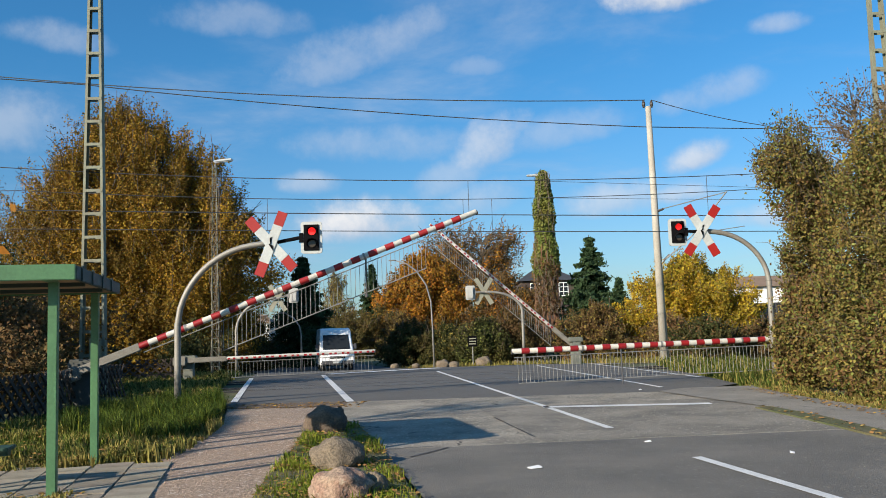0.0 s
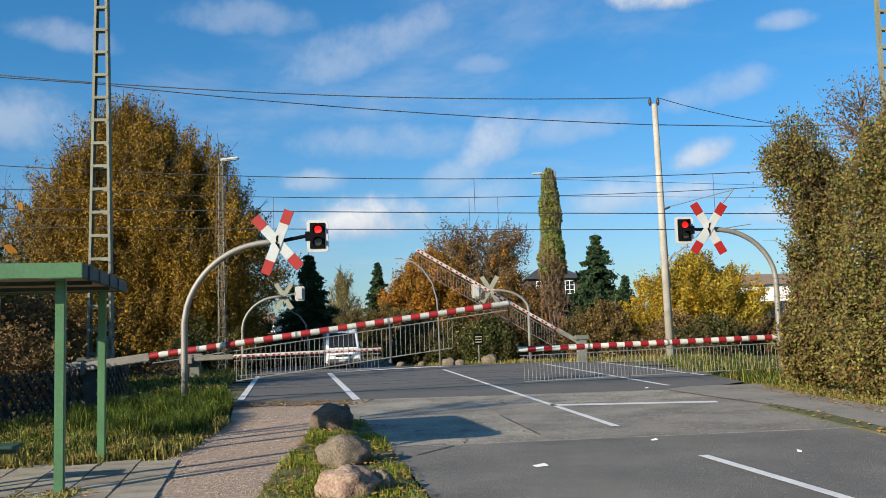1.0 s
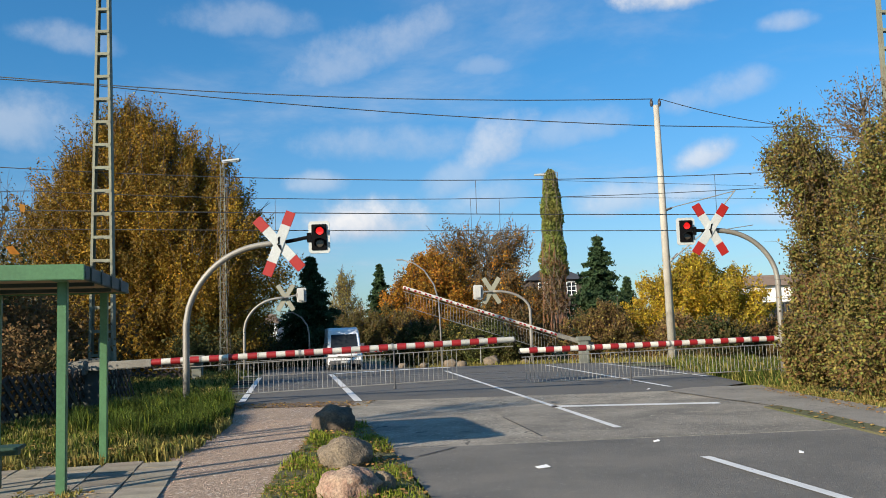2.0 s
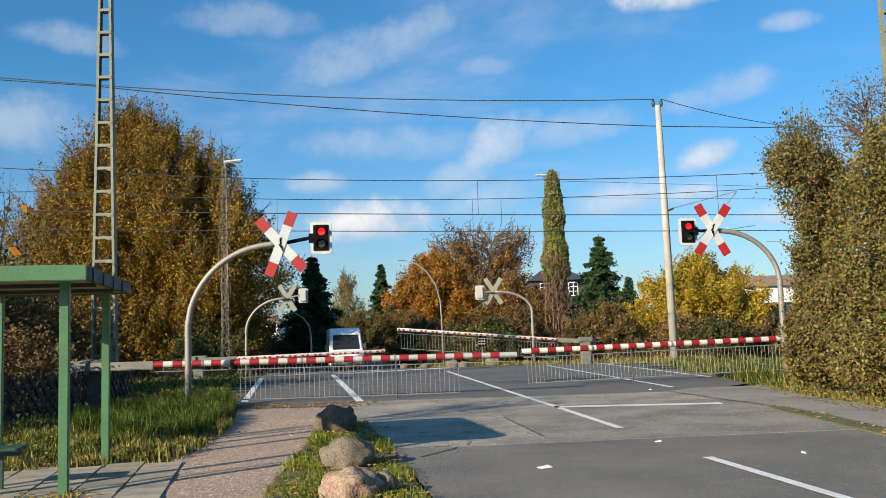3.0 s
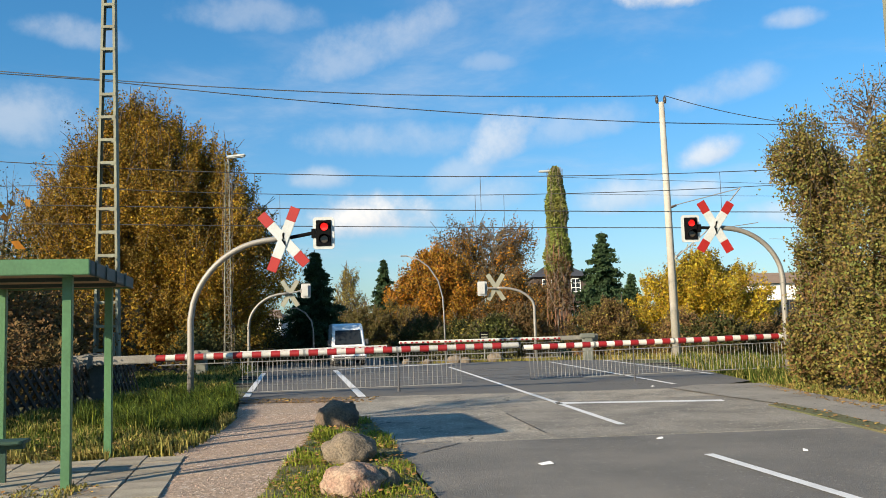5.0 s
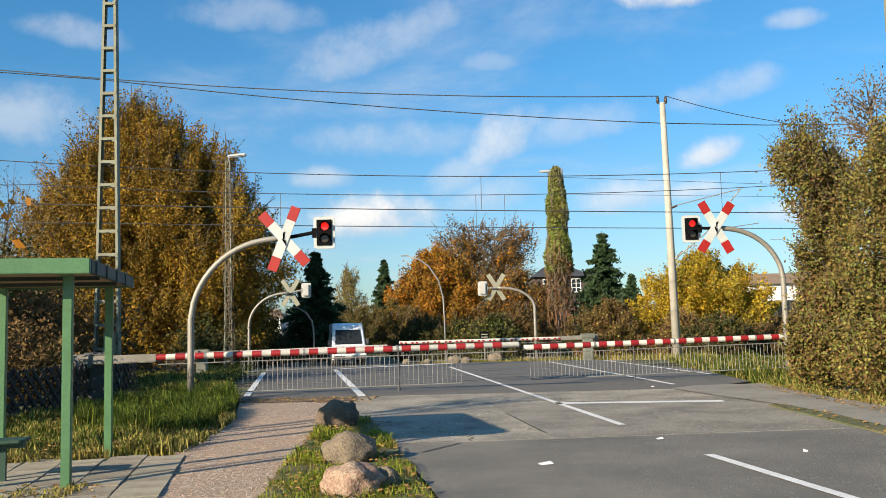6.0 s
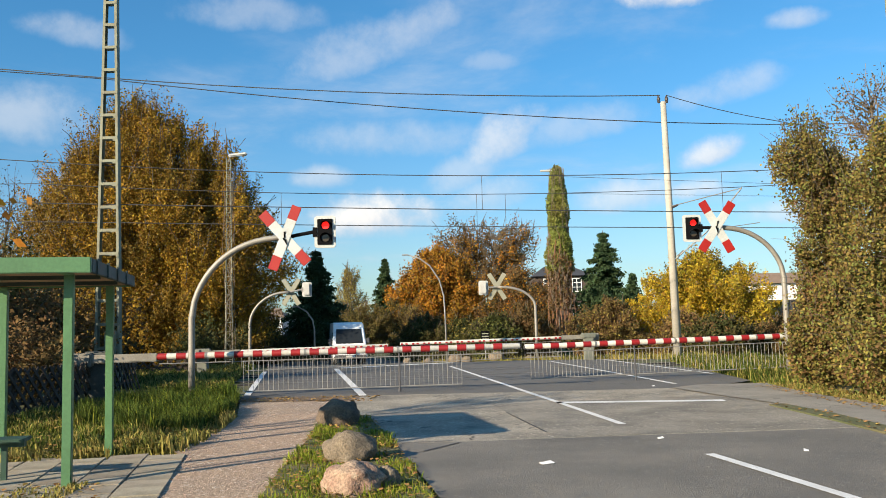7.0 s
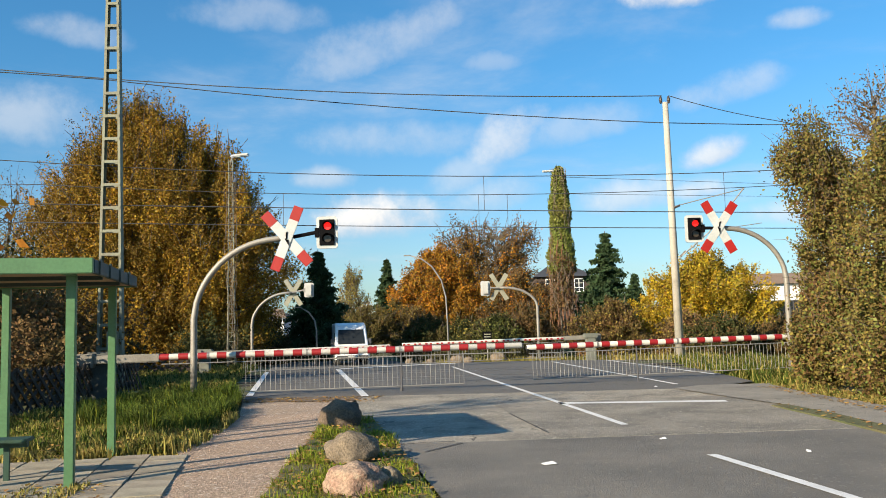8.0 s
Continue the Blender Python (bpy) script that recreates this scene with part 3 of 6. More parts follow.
# tracks
TRACK = math.degrees(math.atan(0.1))
for y0 in (28.5, 32.9):
    tr = empty("railway_track", pose(0, y0, 0, 0, 0, TRACK), "pair of steel rails sunk flush into the crossing", "railway track", "tracks", "structure")
    for s in (-0.72, 0.72):
        bm = BM()
        profile_x(bm, [(s - 0.035, -0.1), (s + 0.035, -0.1), (s + 0.035, 0.006), (s - 0.035, 0.006)], -70, 70)
        part("rail", bm, "rail", tr)
        bm = BM()
        profile_x(bm, [(s - 0.11, -0.1), (s + 0.11, -0.1), (s + 0.11, 0.003), (s - 0.11, 0.003)], -70, 70)
        part("groove", bm, "tar", tr)


# ---- signals with crosses ----
def bar_x(bm, L, w, t, ang, y, x0, x1):
    """a piece of a cross board from x0 to x1 along its length."""
    R = Matrix.Rotation(radians(ang), 4, 'Y')
    box(bm, (x0 + x1) / 2, y, 0, x1 - x0, t, w, R, 0.006)


def crossing_signal(name, base, top, flip, arch, head_dx, head_dz, cross_dx, cross_z, facing, label, lean=0.0):
    """an arched tube mast that carries a cross of two boards and a two-lamp signal head. x runs towards the road."""
    th = empty(name, Matrix.Translation(base), label, "crossing signal", "crossing signals")
    s = flip
    bm = BM()
    tube(bm, [(s * x, 0, z) for x, z in arch], [0.078] * 3 + [0.07] * (len(arch) - 3), 12)
    part("mast", bm, "steel", th, smooth=True)
    bm = BM()
    tube(bm, [(0, 0, -0.03), (0, 0, 0.10)], 0.12, 12)
    part("base_collar", bm, "steel_dull", th, smooth=True)
    xe, ze = arch[-1]
    bm = BM()
    tube(bm, [(s * xe, 0, ze), (s * (head_dx - 0.2), 0, head_dz + 0.02)], 0.045, 8)
    box(bm, s * (head_dx - 0.24), 0, head_dz, 0.1, 0.12, 0.22)
    part("bracket", bm, "black" if facing < 0 else "steel_dull", th)
    cr = new("cross")
    cr.parent = th
    cr.matrix_local = pose(s * cross_dx, facing * 0.15, cross_z, 0, lean, 0)
    front = facing < 0
    for i, a in enumerate((58.5, -58.5)):
        y = -0.012 if i else 0.012
        bm = BM()
        bar_x(bm, 1.6, 0.24, 0.02, a, y, -0.47, 0.47)
        part("board", bm, "sign_white" if front else "sign_back", cr)
        for k in (-1, 1):
            bm = BM()
            bar_x(bm, 1.6, 0.24, 0.02, a, y, *sorted((k * 0.47, k * 0.81)))
            part("red_end", bm, "sign_red" if front else "sign_back", cr, "red reflective end of the board" if front else "")
    if front:
        bm = BM()
        prism(bm, [(-0.02, -0.02), (0.05, 0.16), (0.0, 0.14), (0.02, 0.02), (-0.05, -0.0), (0.02, -0.18), (0.035, -0.04)], 0, 0.012)
        bmesh.ops.transform(bm, matrix=pose(0, -0.03, 0, 90, 0, 0), verts=bm.verts)
        part("lightning_mark", bm, "black", cr, "small dark lightning arrow")
    head = new("signal_head")
    head.parent = th
    head.matrix_local = pose(s * head_dx, 0, head_dz, 0, 0, 0)
    bm = BM()
    outline = []
    for k, (cx, cz) in enumerate(((0.18, 0.31), (-0.18, 0.31), (-0.18, -0.31), (0.18, -0.31))):
        for i in range(6):
            a = radians(90 * k + 18 * i)
            outline.append((cx + 0.075 * math.cos(a), cz + 0.075 * math.sin(a)))
    prism(bm, outline, -0.03, 0.03)
    bmesh.ops.transform(bm, matrix=pose(0, 0, 0, 90, 0, 0), verts=bm.verts)
    part("backboard", bm, "sign_white" if facing < 0 else "housing_grey", head, "white rounded rim of the signal board")
    f = facing
    bm = BM()
    box(bm, 0, f * 0.04, 0, 0.36, 0.05, 0.62, None, 0.01)
    part("panel", bm, "black", head)
    if front:
        for k, mt in ((0.15, "lamp_red"), (-0.15, "lamp_off")):
            bm = BM()
            tube(bm, [(0.02, f * 0.06, k), (0.02, f * 0.085, k)], 0.092, 20)
            part("lamp", bm, mt, head, "lit red lamp" if k > 0 else "unlit lamp")
            bm = BM()
            n = 12
            for r, y1 in ((0.125, 0.0),):
                vs = []
                for i in range(n + 1):
                    a = math.pi * (-0.12 + 1.24 * i / n)
                    vs.append((bm.verts.new((0.02 + r * math.cos(a), f * 0.06, k + r * math.sin(a))), bm.verts.new((0.02 + r * math.cos(a), f * (0.10 + 0.20 * max(math.sin(a), 0.15)), k + r * math.sin(a) - 0.02))))
                for a, b in zip(vs, vs[1:]):
                    bm.faces.new((a[0], b[0], b[1], a[1]))
            hood = part("hood", bm, "black", head)
            hood.modifiers.new("thick", 'SOLIDIFY').thickness = 0.008
    else:
        bm = BM()
        box(bm, 0, -f * 0.09, 0, 0.34, 0.14, 0.62, None, 0.03)
        part("housing", bm, "housing_grey", head)
    return th


def arch_pts(h, reach, rise):
    """mast outline: straight up, then one wide bend into a nearly level arm."""
    pts = [(0, 0), (0, h * 0.5), (0, h)]
    for k in range(1, 15):
        x = reach * k / 14 * (0.35 + 0.65 * k / 14)
        pts.append((x, h + (rise - h) * (1 - (1 - x / reach) ** 2.3) ** (1 / 1.75)))
    return pts


crossing_signal("crossing_signal", (-5.97, 20.9, 0), 0, 1, arch_pts(1.95, 2.25, 3.83), 3.2, 3.94, 2.26, 3.80, -1, "arched grey mast with red-white cross and lit red signal", -10.0)
crossing_signal("crossing_signal", (9.62, 24.6, 0), 0, -1, arch_pts(2.75, 1.8, 4.2), 2.52, 4.2, 1.86, 4.22, -1, "arched grey mast with red-white cross and lit red signal", 3.0)
crossing_signal("crossing_signal", (-10.32, 47, gz(47)), 0, 1, arch_pts(2.3, 2.15, 3.96), 3.08, 4.08, 2.2, 3.97, 1, "arched tube mast with the pale back of a cross and signal")
crossing_signal("crossing_signal", (4.98, 47, gz(47)), 0, -1, arch_pts(2.9, 1.95, 3.95), 2.76, 3.93, 2.02, 4.0, 1, "arched tube mast with the pale back of a cross and signal")


# ---- barriers ----
def barrier(base_xy, yaw, pivot_z, root, length, near, skirt, spacing, label, group="barriers", feet=None, pitch=0.46, tilt=0.0):
    """thing > pedestal, counterweight, boom (> red bands, rails, bars). The boom lies along local x from its pivot."""
    th = empty("barrier", pose(base_xy[0], base_xy[1], gz(base_xy[1]), 0, 0, yaw), label, "barrier", group)
    hz = pivot_z - gz(base_xy[1])
    bm = BM()
    box(bm, -0.25, 0.32, hz * 0.5 - 0.05, 0.55 if near else 0.4, 0.42, hz + 0.0, None, 0.03)
    box(bm, -0.25, 0.32, hz + 0.06, 0.62, 0.46, 0.22, None, 0.04)
    part("pedestal", bm, "box_dark" if near else "machine_green", th)
    r = 0.078 if near else 0.07
    bm = BM()
    tube(bm, [(root, 0, 0), (root + 0.3, 0, 0), (length - 0.02, 0, 0), (length, 0, 0)], [r, r, r * 0.93, r * 0.8], 14)
    boom = part("boom", bm, "boom_white", th, smooth=True)
    boom.matrix_local = pose(0, 0, hz, 0, -tilt, 0)
    bm = BM()
    box(bm, root * 0.5 - 0.15, 0, -0.01, root + 0.45, 0.16, 0.2, None, 0.02)
    box(bm, -0.55, 0, -0.03, 0.5, 0.3, 0.34, None, 0.03)
    part("counterweight_arm", bm, "box_grey", boom)
    if near:
        bm = BM()
        tube(bm, [(0, 0, 0), (pitch * 0.5, 0, 0)], r + 0.004, 14, False)
        me = None
        x = root + 0.06
        while x + pitch * 0.5 < length:
            if me is None:
                ob = part("red_band", bm, "boom_red", boom, smooth=True)
                me = ob.data
            else:
                ob = new("red_band", me)
                ob.parent = boom
            ob.location = (x, 0, 0)
            x += pitch
        for x in (root + 1.2, root + 3.6, root + 5.9):
            bm = BM()
            tube(bm, [(x, 0, 0), (x + 0.05, 0, 0)], r + 0.012, 14, False)
            part("clamp", bm, "steel_dull", boom)
        bm = BM()
        tube(bm, [(length - 0.05, 0, -0.02), (length + 0.02, 0, -0.02)], 0.06, 10)
        part("end_cap", bm, "plastic_grey", boom)
    else:
        me = None
        x = root + 0.1
        while x + 0.3 < length:
            for dx in (0, 0.2):
                if me is None:
                    bm = BM()
                    box(bm, 0.05, 0, 0, 0.1, 0.02, 0.075)
                    ob = part("red_mark", bm, "boom_red", boom)
                    me = ob.data
                else:
                    ob = new("red_mark", me)
                    ob.parent = boom
                ob.location = (x + dx, (-r if yaw < 90 else r) * 0.98, -0.015)
            x += 0.5
    # hanging grille
    x0, x1, drop = skirt
    bm = BM()
    tube(bm, [(root + 0.1, 0, -0.17), (length - 0.05, 0, -0.17)], 0.013, 6)
    k = root + 0.3
    while k < length:
        tube(bm, [(k, 0, -r), (k, 0, -0.17)], 0.008, 5)
        k += 1.15
    part("upper_rail", bm, "steel_dull", boom)
    bm = BM()
    tube(bm, [(x0, 0, -drop), (x1, 0, -drop)], 0.014, 6)
    low = part("lower_rail", bm, "steel_dull", boom)
    low.location = (0, 0, -0.17)
    bars, me = [], None
    n = int((x1 - x0) / spacing)
    for i in range(n + 1):
        if me is None:
            bm = BM()
            tube(bm, [(0, 0, 0), (0, 0, -drop)], 0.0065, 5)
            ob = part("bar", bm, "steel_dull", boom)
            me = ob.data
        else:
            ob = new("bar", me)
            ob.parent = boom
        ob.location = (x0 + (x1 - x0) * i / n, 0, -0.17)
        bars.append(ob)
    if feet:
        bm = BM()
        tube(bm, [(0, 0, 0.05), (0, 0, -hz + 0.08)], 0.022, 8)
        tube(bm, [(0, 0, -hz + 0.1), (0, 0, -hz + 0.02)], 0.04, 8)
        fo = part("swing_support", bm, "plastic_grey", boom, "dark swinging support post")
        fo.location = (feet, 0, -0.02)
        bars.append(fo)
    return th, boom, low, bars


NEAR_L = barrier((-8.21, 21.4), math.degrees(math.atan2(1.0, 10.12)), 1.04, 1.17, 10.2, True, (3.3, 8.7, 0.74), 0.118, "red and white striped barrier boom with hanging grille, lowering", feet=7.13)
NEAR_R = barrier((11.03, 25.2), 180 + math.degrees(math.atan2(1.2, 8.8)), 1.12, 1.0, 8.9, True, (1.2, 8.75, 0.70), 0.108, "closed red and white barrier boom with hanging grille", feet=5.8, tilt=-0.75)
FAR_L = barrier((-9.35, 35.0), math.degrees(math.atan2(0.8, 7.1)), 0.80, 1.2, 7.15, False, (1.3, 7.0, 0.60), 0.14, "closed white barrier boom with red marks and grille", tilt=0.9)
FAR_R = barrier((6.3, 40.2), 180 + math.degrees(math.atan2(0.9, 8.2)), 1.0, 0.85, 8.28, False, (0.95, 8.1, 0.68), 0.14, "white barrier boom with red marks, lowering")


# ---- masts and poles ----
def lattice_mast(x, y, h, w0, w1, depth, yaw, step, label):
    th = empty("lattice_mast", pose(x, y, -0.03, 0, 0, yaw), label, "mast", "lattice masts")
    for s in (-1, 1):
        bm = BM()
        for z0, z1 in ((0, h),):
            a, b = s * w0 / 2, s * w1 / 2
            for dy in (-depth / 2, depth / 2):
                vs = [(a - 0.04, dy - 0.005, 0), (a + 0.04, dy - 0.005, 0), (a + 0.04, dy + 0.005, 0), (a - 0.04, dy + 0.005, 0)]
                ws = [(b - 0.04, dy - 0.005, h), (b + 0.04, dy - 0.005, h), (b + 0.04, dy + 0.005, h), (b - 0.04, dy + 0.005, h)]
                V = [bm.verts.new(v) for v in vs + ws]
                for f in ((0, 1, 2, 3), (7, 6, 5, 4), (0, 1, 5, 4), (1, 2, 6, 5), (2, 3, 7, 6), (3, 0, 4, 7)):
                    bm.faces.new([V[i] for i in f])
            a2, b2 = a + s * 0.035, b + s * 0.035
            V = [bm.verts.new(v) for v in ((a2 - 0.005, -depth / 2, 0), (a2 + 0.005, -depth / 2, 0), (a2 + 0.005, depth / 2, 0), (a2 - 0.005, depth / 2, 0), (b2 - 0.005, -depth / 2, h), (b2 + 0.005, -depth / 2, h), (b2 + 0.005, depth / 2, h), (b2 - 0.005, depth / 2, h))]
            for f in ((0, 1, 2, 3), (7, 6, 5, 4), (0, 1, 5, 4), (1, 2, 6, 5), (2, 3, 7, 6), (3, 0, 4, 7)):
                bm.faces.new([V[i] for i in f])
        part("channel_leg", bm, "mast_green", th)
    z = 0.5
    while z < h:
        w = w0 + (w1 - w0) * z / h
        for dy in (-depth / 2 - 0.008, depth / 2 + 0.008):
            bm = BM()
            box(bm, 0, dy, z, w + 0.05, 0.012, 0.09)
            part("rung", bm, "mast_green", th)
        z += step
    return th


lattice_mast(-10.42, 27.4, 17.5, 0.75, 0.17, 0.22, 0, 0.735, "grey-green steel lattice mast of two channels with rungs")
lattice_mast(15.1, 28.0, 17.0, 0.62, 0.30, 0.2, 0, 0.62, "grey-green steel lattice mast behind the bushes")

th = empty("concrete_pole", pose(10.42, 39.2, gz(39) - 0.02), "pale tapered concrete overhead-line pole", "pole")
bm = BM()
tube(bm, [(0, 0, 0), (-0.13, 0, 11.6)], [0.195, 0.125], 12)
part("shaft", bm, "concrete", th, smooth=True)
for dx in (-0.2, 0.16):
    bm = BM()
    tube(bm, [(dx - 0.13, 0, 11.55), (dx - 0.13, 0, 11.68), (dx - 0.13, 0, 11.76), (dx - 0.13, 0, 11.88)], [0.05, 0.08, 0.08, 0.04], 8)
    part("insulator", bm, "porcelain", th)
bm = BM()
tube(bm, [(0.0, -0.2, 6.78), (2.9, -1.0, 7.4)], 0.022, 6)
tube(bm, [(2.9, -1.0, 7.42), (1.3, -0.8, 5.5), (0.05, -0.2, 4.4)], 0.03, 6)
tube(bm, [(2.0, -1.0, 5.65), (3.6, -1.0, 5.85)], 0.018, 6)
part("cantilever", bm, "steel_dull", th)
for a, b in (((0.0, -0.2, 6.72), (0.25, -0.25, 6.82)), ((0.15, -0.25, 4.5), (0.4, -0.3, 4.75))):
    bm = BM()
    tube(bm, [a, b], 0.05, 8)
    part("insulator", bm, "porcelain", th)


def wire(pts, r=0.012, sag=0.0, label="thin dark overhead wire above the tracks"):
    bm = BM()
    P = []
    a = [Vector(p) for p in pts]
    for i in range(len(a) - 1):
        n = 10
        for k in range(n + (i == len(a) - 2)):
            t = k / n
            p = a[i].lerp(a[i + 1], t)
            p.z -= sag * 4 * t * (1 - t)
            P.append(p)
    tube(bm, P, r, 5)
    return tagged(link("overhead_wire", bm, "wire"), label, "wire", "overhead wires")


def along(x0, z0, x1, z1, y0, dip):
    """a run of wire over the track through two heights, hanging by dip between them and rising again beyond."""
    xs = [-60, -26] + [x0 + (x1 - x0) * (i / 8) for i in range(-4, 13)] + [32, 60]
    return [(x, y0 + 0.1 * x, hang(x, x0, z0, x1, z1, dip)) for x in xs]


def hang(x, x0, z0, x1, z1, dip):
    c, h = (x0 + x1) / 2, (x1 - x0) / 2
    u = min(abs(x - c) / h, 2.0)
    return z0 + (z1 - z0) * (x - x0) / (x1 - x0) + dip * (u * u - 1)


wire([(10.15, 39.2, 11.88), (-18.5, 36.3, 12.95), (-60, 32, 14.6)], 0.022, 0.4)
wire([(-60, 32.4, 16.8), (-14.6, 37.4, 12.75), (10.2, 39.6, 10.72)], 0.022, 0.24)
wire([(10.2, 39.6, 10.72), (15.4, 40.3, 10.66), (50, 43.5, 10.9)], 0.022, 0.0)
wire([(10.45, 39.2, 11.88), (15.6, 39.9, 10.75), (50, 44, 4.8)], 0.018, 0.1)
for w in (((-5.48, 6.71, 11.2, 6.67), (-4.6, 5.56, 12.3, 5.21), 28.5), ((-5.9, 6.72, 11.55, 6.78), (-4.28, 5.49, 13.9, 5.15), 32.9)):
    wire(along(*w[0], w[2], 0.15), 0.014, 0.0)
    wire(along(*w[1], w[2], 0.02), 0.016, 0.0)
    for x in (-17.5, -5.9, 1.4, 2.5 if w[2] > 30 else 9.6, 16):
        wire([(x, w[2] + 0.1 * x, hang(x, *w[0], 0.15)), (x, w[2] + 0.1 * x, hang(x, *w[1], 0.02))], 0.009, 0.0, "short dropper wire between two overhead wires")
# lighter wires that run together behind the pole
wire([(4.0, 33.3, 6.62), (11.8, 34.1, 6.45), (24, 35.3, 6.2)], 0.007, 0.0)
wire([(4.0, 29.0, 6.52), (11.0, 29.6, 6.22), (22, 30.7, 5.7)], 0.007, 0.0)


# ---- bus shelter ----
def shelter():
    th = empty("bus_shelter", pose(-3.69, 9.2, 0, 0, 0, 11.5), "green painted steel bus shelter with a flat roof", "bus shelter")
    W, D = 1.92, 3.15
    bm = BM()
    box(bm, -W / 2, 0.03, 2.345, W, 0.06, 0.165, None, 0.008)
    part("front_fascia", bm, "shelter_green", th)
    bm = BM()
    box(bm, -0.02, D / 2 + 0.04, 2.345, 0.05, D - 0.05, 0.15, None, 0.008)
    part("side_fascia", bm, "shelter_trim", th, "dark side edge of the roof")
    for k in (0.35, 1.0, 1.7, 2.4):
        bm = BM()
        box(bm, 0.012, k, 2.35, 0.02, 0.1, 0.17, None, 0.004)
        part("edge_clip", bm, "shelter_trim", th)
    bm = BM()
    box(bm, -W / 2, D + 0.03, 2.345, W, 0.06, 0.15, None, 0.008)
    part("rear_fascia", bm, "shelter_green", th)
    bm = BM()
    box(bm, -W / 2, D / 2 + 0.03, 2.40, W - 0.02, D - 0.02, 0.03)
    part("roof_sheet", bm, "shelter_trim", th)
    for k in range(9):
        bm = BM()
        box(bm, -W / 2 - 0.03, 0.23 + k * 0.345, 2.30, W - 0.14, 0.33, 0.02)
        part("ceiling_board", bm, "shelter_under", th)
    for y in (0.9, 2.1):
        bm = BM()
        box(bm, -W / 2, y, 2.27, W - 0.12, 0.05, 0.05)
        part("roof_beam", bm, "shelter_trim", th)
    for x, y in ((-0.29, 0.4), (-0.29, 3.0), (-1.64, 0.4), (-1.64, 3.0)):
        bm = BM()
        box(bm, x, y, 1.13, 0.1, 0.1, 2.30, None, 0.008)
        part("post", bm, "shelter_green", th)
    for y in (0.4,):
        bm = BM()
        box(bm, -0.29, y - 0.2, 2.31, 0.1, 0.34, 0.1)
        part("post_bracket", bm, "shelter_green", th)
    bm = BM()
    box(bm, -1.28, 1.1, 0.45, 0.86, 0.36, 0.04, None, 0.01)
    box(bm, -1.28, 1.1, 0.40, 0.8, 0.1, 0.06)
    part("bench_seat", bm, "bench_green", th, "dark green bench seat")
    for x in (-1.6, -1.1):
        bm = BM()
        box(bm, x, 1.1, 0.2, 0.06, 0.06, 0.42)
        part("bench_leg", bm, "bench_green", th)


shelter()
# unseen post, added for the thin shadow it throws across the footpath
th = empty("shadow_post", pose(-6.5, 7.55, -0.03), "slim grey post out of view whose shadow crosses the footpath", "post")
bm = BM()
tube(bm, [(0, 0, 0), (0, 0, 2.7)], 0.03, 8)
part("post", bm, "steel", th)


# ---- boulders ----
def boulder(x, y, sx, sy, h, material, seed, label):
    bm = BM()
    bmesh.ops.create_icosphere(bm, subdivisions=4, radius=1.0)
    off = Vector((seed * 7.1, seed * 3.3, seed * 1.7))
    for v in bm.verts:
        n = v.co.normalized()
        d = 1 + 0.20 * noise.noise(n * 1.3 + off) + 0.13 * noise.noise(n * 2.7 + off) + 0.05 * noise.noise(n * 7 + off) + 0.02 * noise.noise(n * 17 + off)
        c = n * d
        v.co = Vector((c.x * sx / 2, c.y * sy / 2, c.z * h * 0.64 + h * 0.38))
    ob = link("boulder", bm, material, smooth=True)
    ob.location = (x, y, gz(y) - 0.02)
    tagged(ob, label, "boulder", "boulders")


boulder(-1.78, 14.8, 0.68, 0.6, 0.46, "rock_dark", 6, "dark grey boulder on the grass strip")
boulder(-1.17, 10.85, 0.64, 0.62, 0.385, "rock_grey", 2, "speckled grey-brown boulder on the grass strip")
boulder(-0.92, 8.75, 0.62, 0.55, 0.335, "rock_pink", 3, "pink and cream granite boulder on the grass strip")
boulder(-0.60, 8.95, 0.26, 0.3, 0.24, "rock_grey", 5, "small mossy grey stone behind the pink boulder")
for i, (x, y, s) in enumerate([(2.9, 48.6, 0.9), (1.3, 49.6, 0.6), (0.7, 50.6, 0.8), (-0.9, 52.5, 0.5), (-2.2, 53.4, 0.5), (4.6, 47.2, 0.5)]):
    boulder(x, y, s, s * 0.8, s * 0.6, "rock_grey", 10 + i, "pale boulder on the far verge")


# ---- grass ----
def inside(poly, P):
    x, y = P[:, 0], P[:, 1]
    r = np.zeros(len(P), bool)
    for i in range(len(poly)):
        (x0, y0), (x1, y1) = poly[i], poly[i - 1]
        if y0 == y1:
            continue
        c = ((y0 > y) != (y1 > y)) & (x < (x1 - x0) * (y - y0) / (y1 - y0) + x0)
        r ^= c
    return r


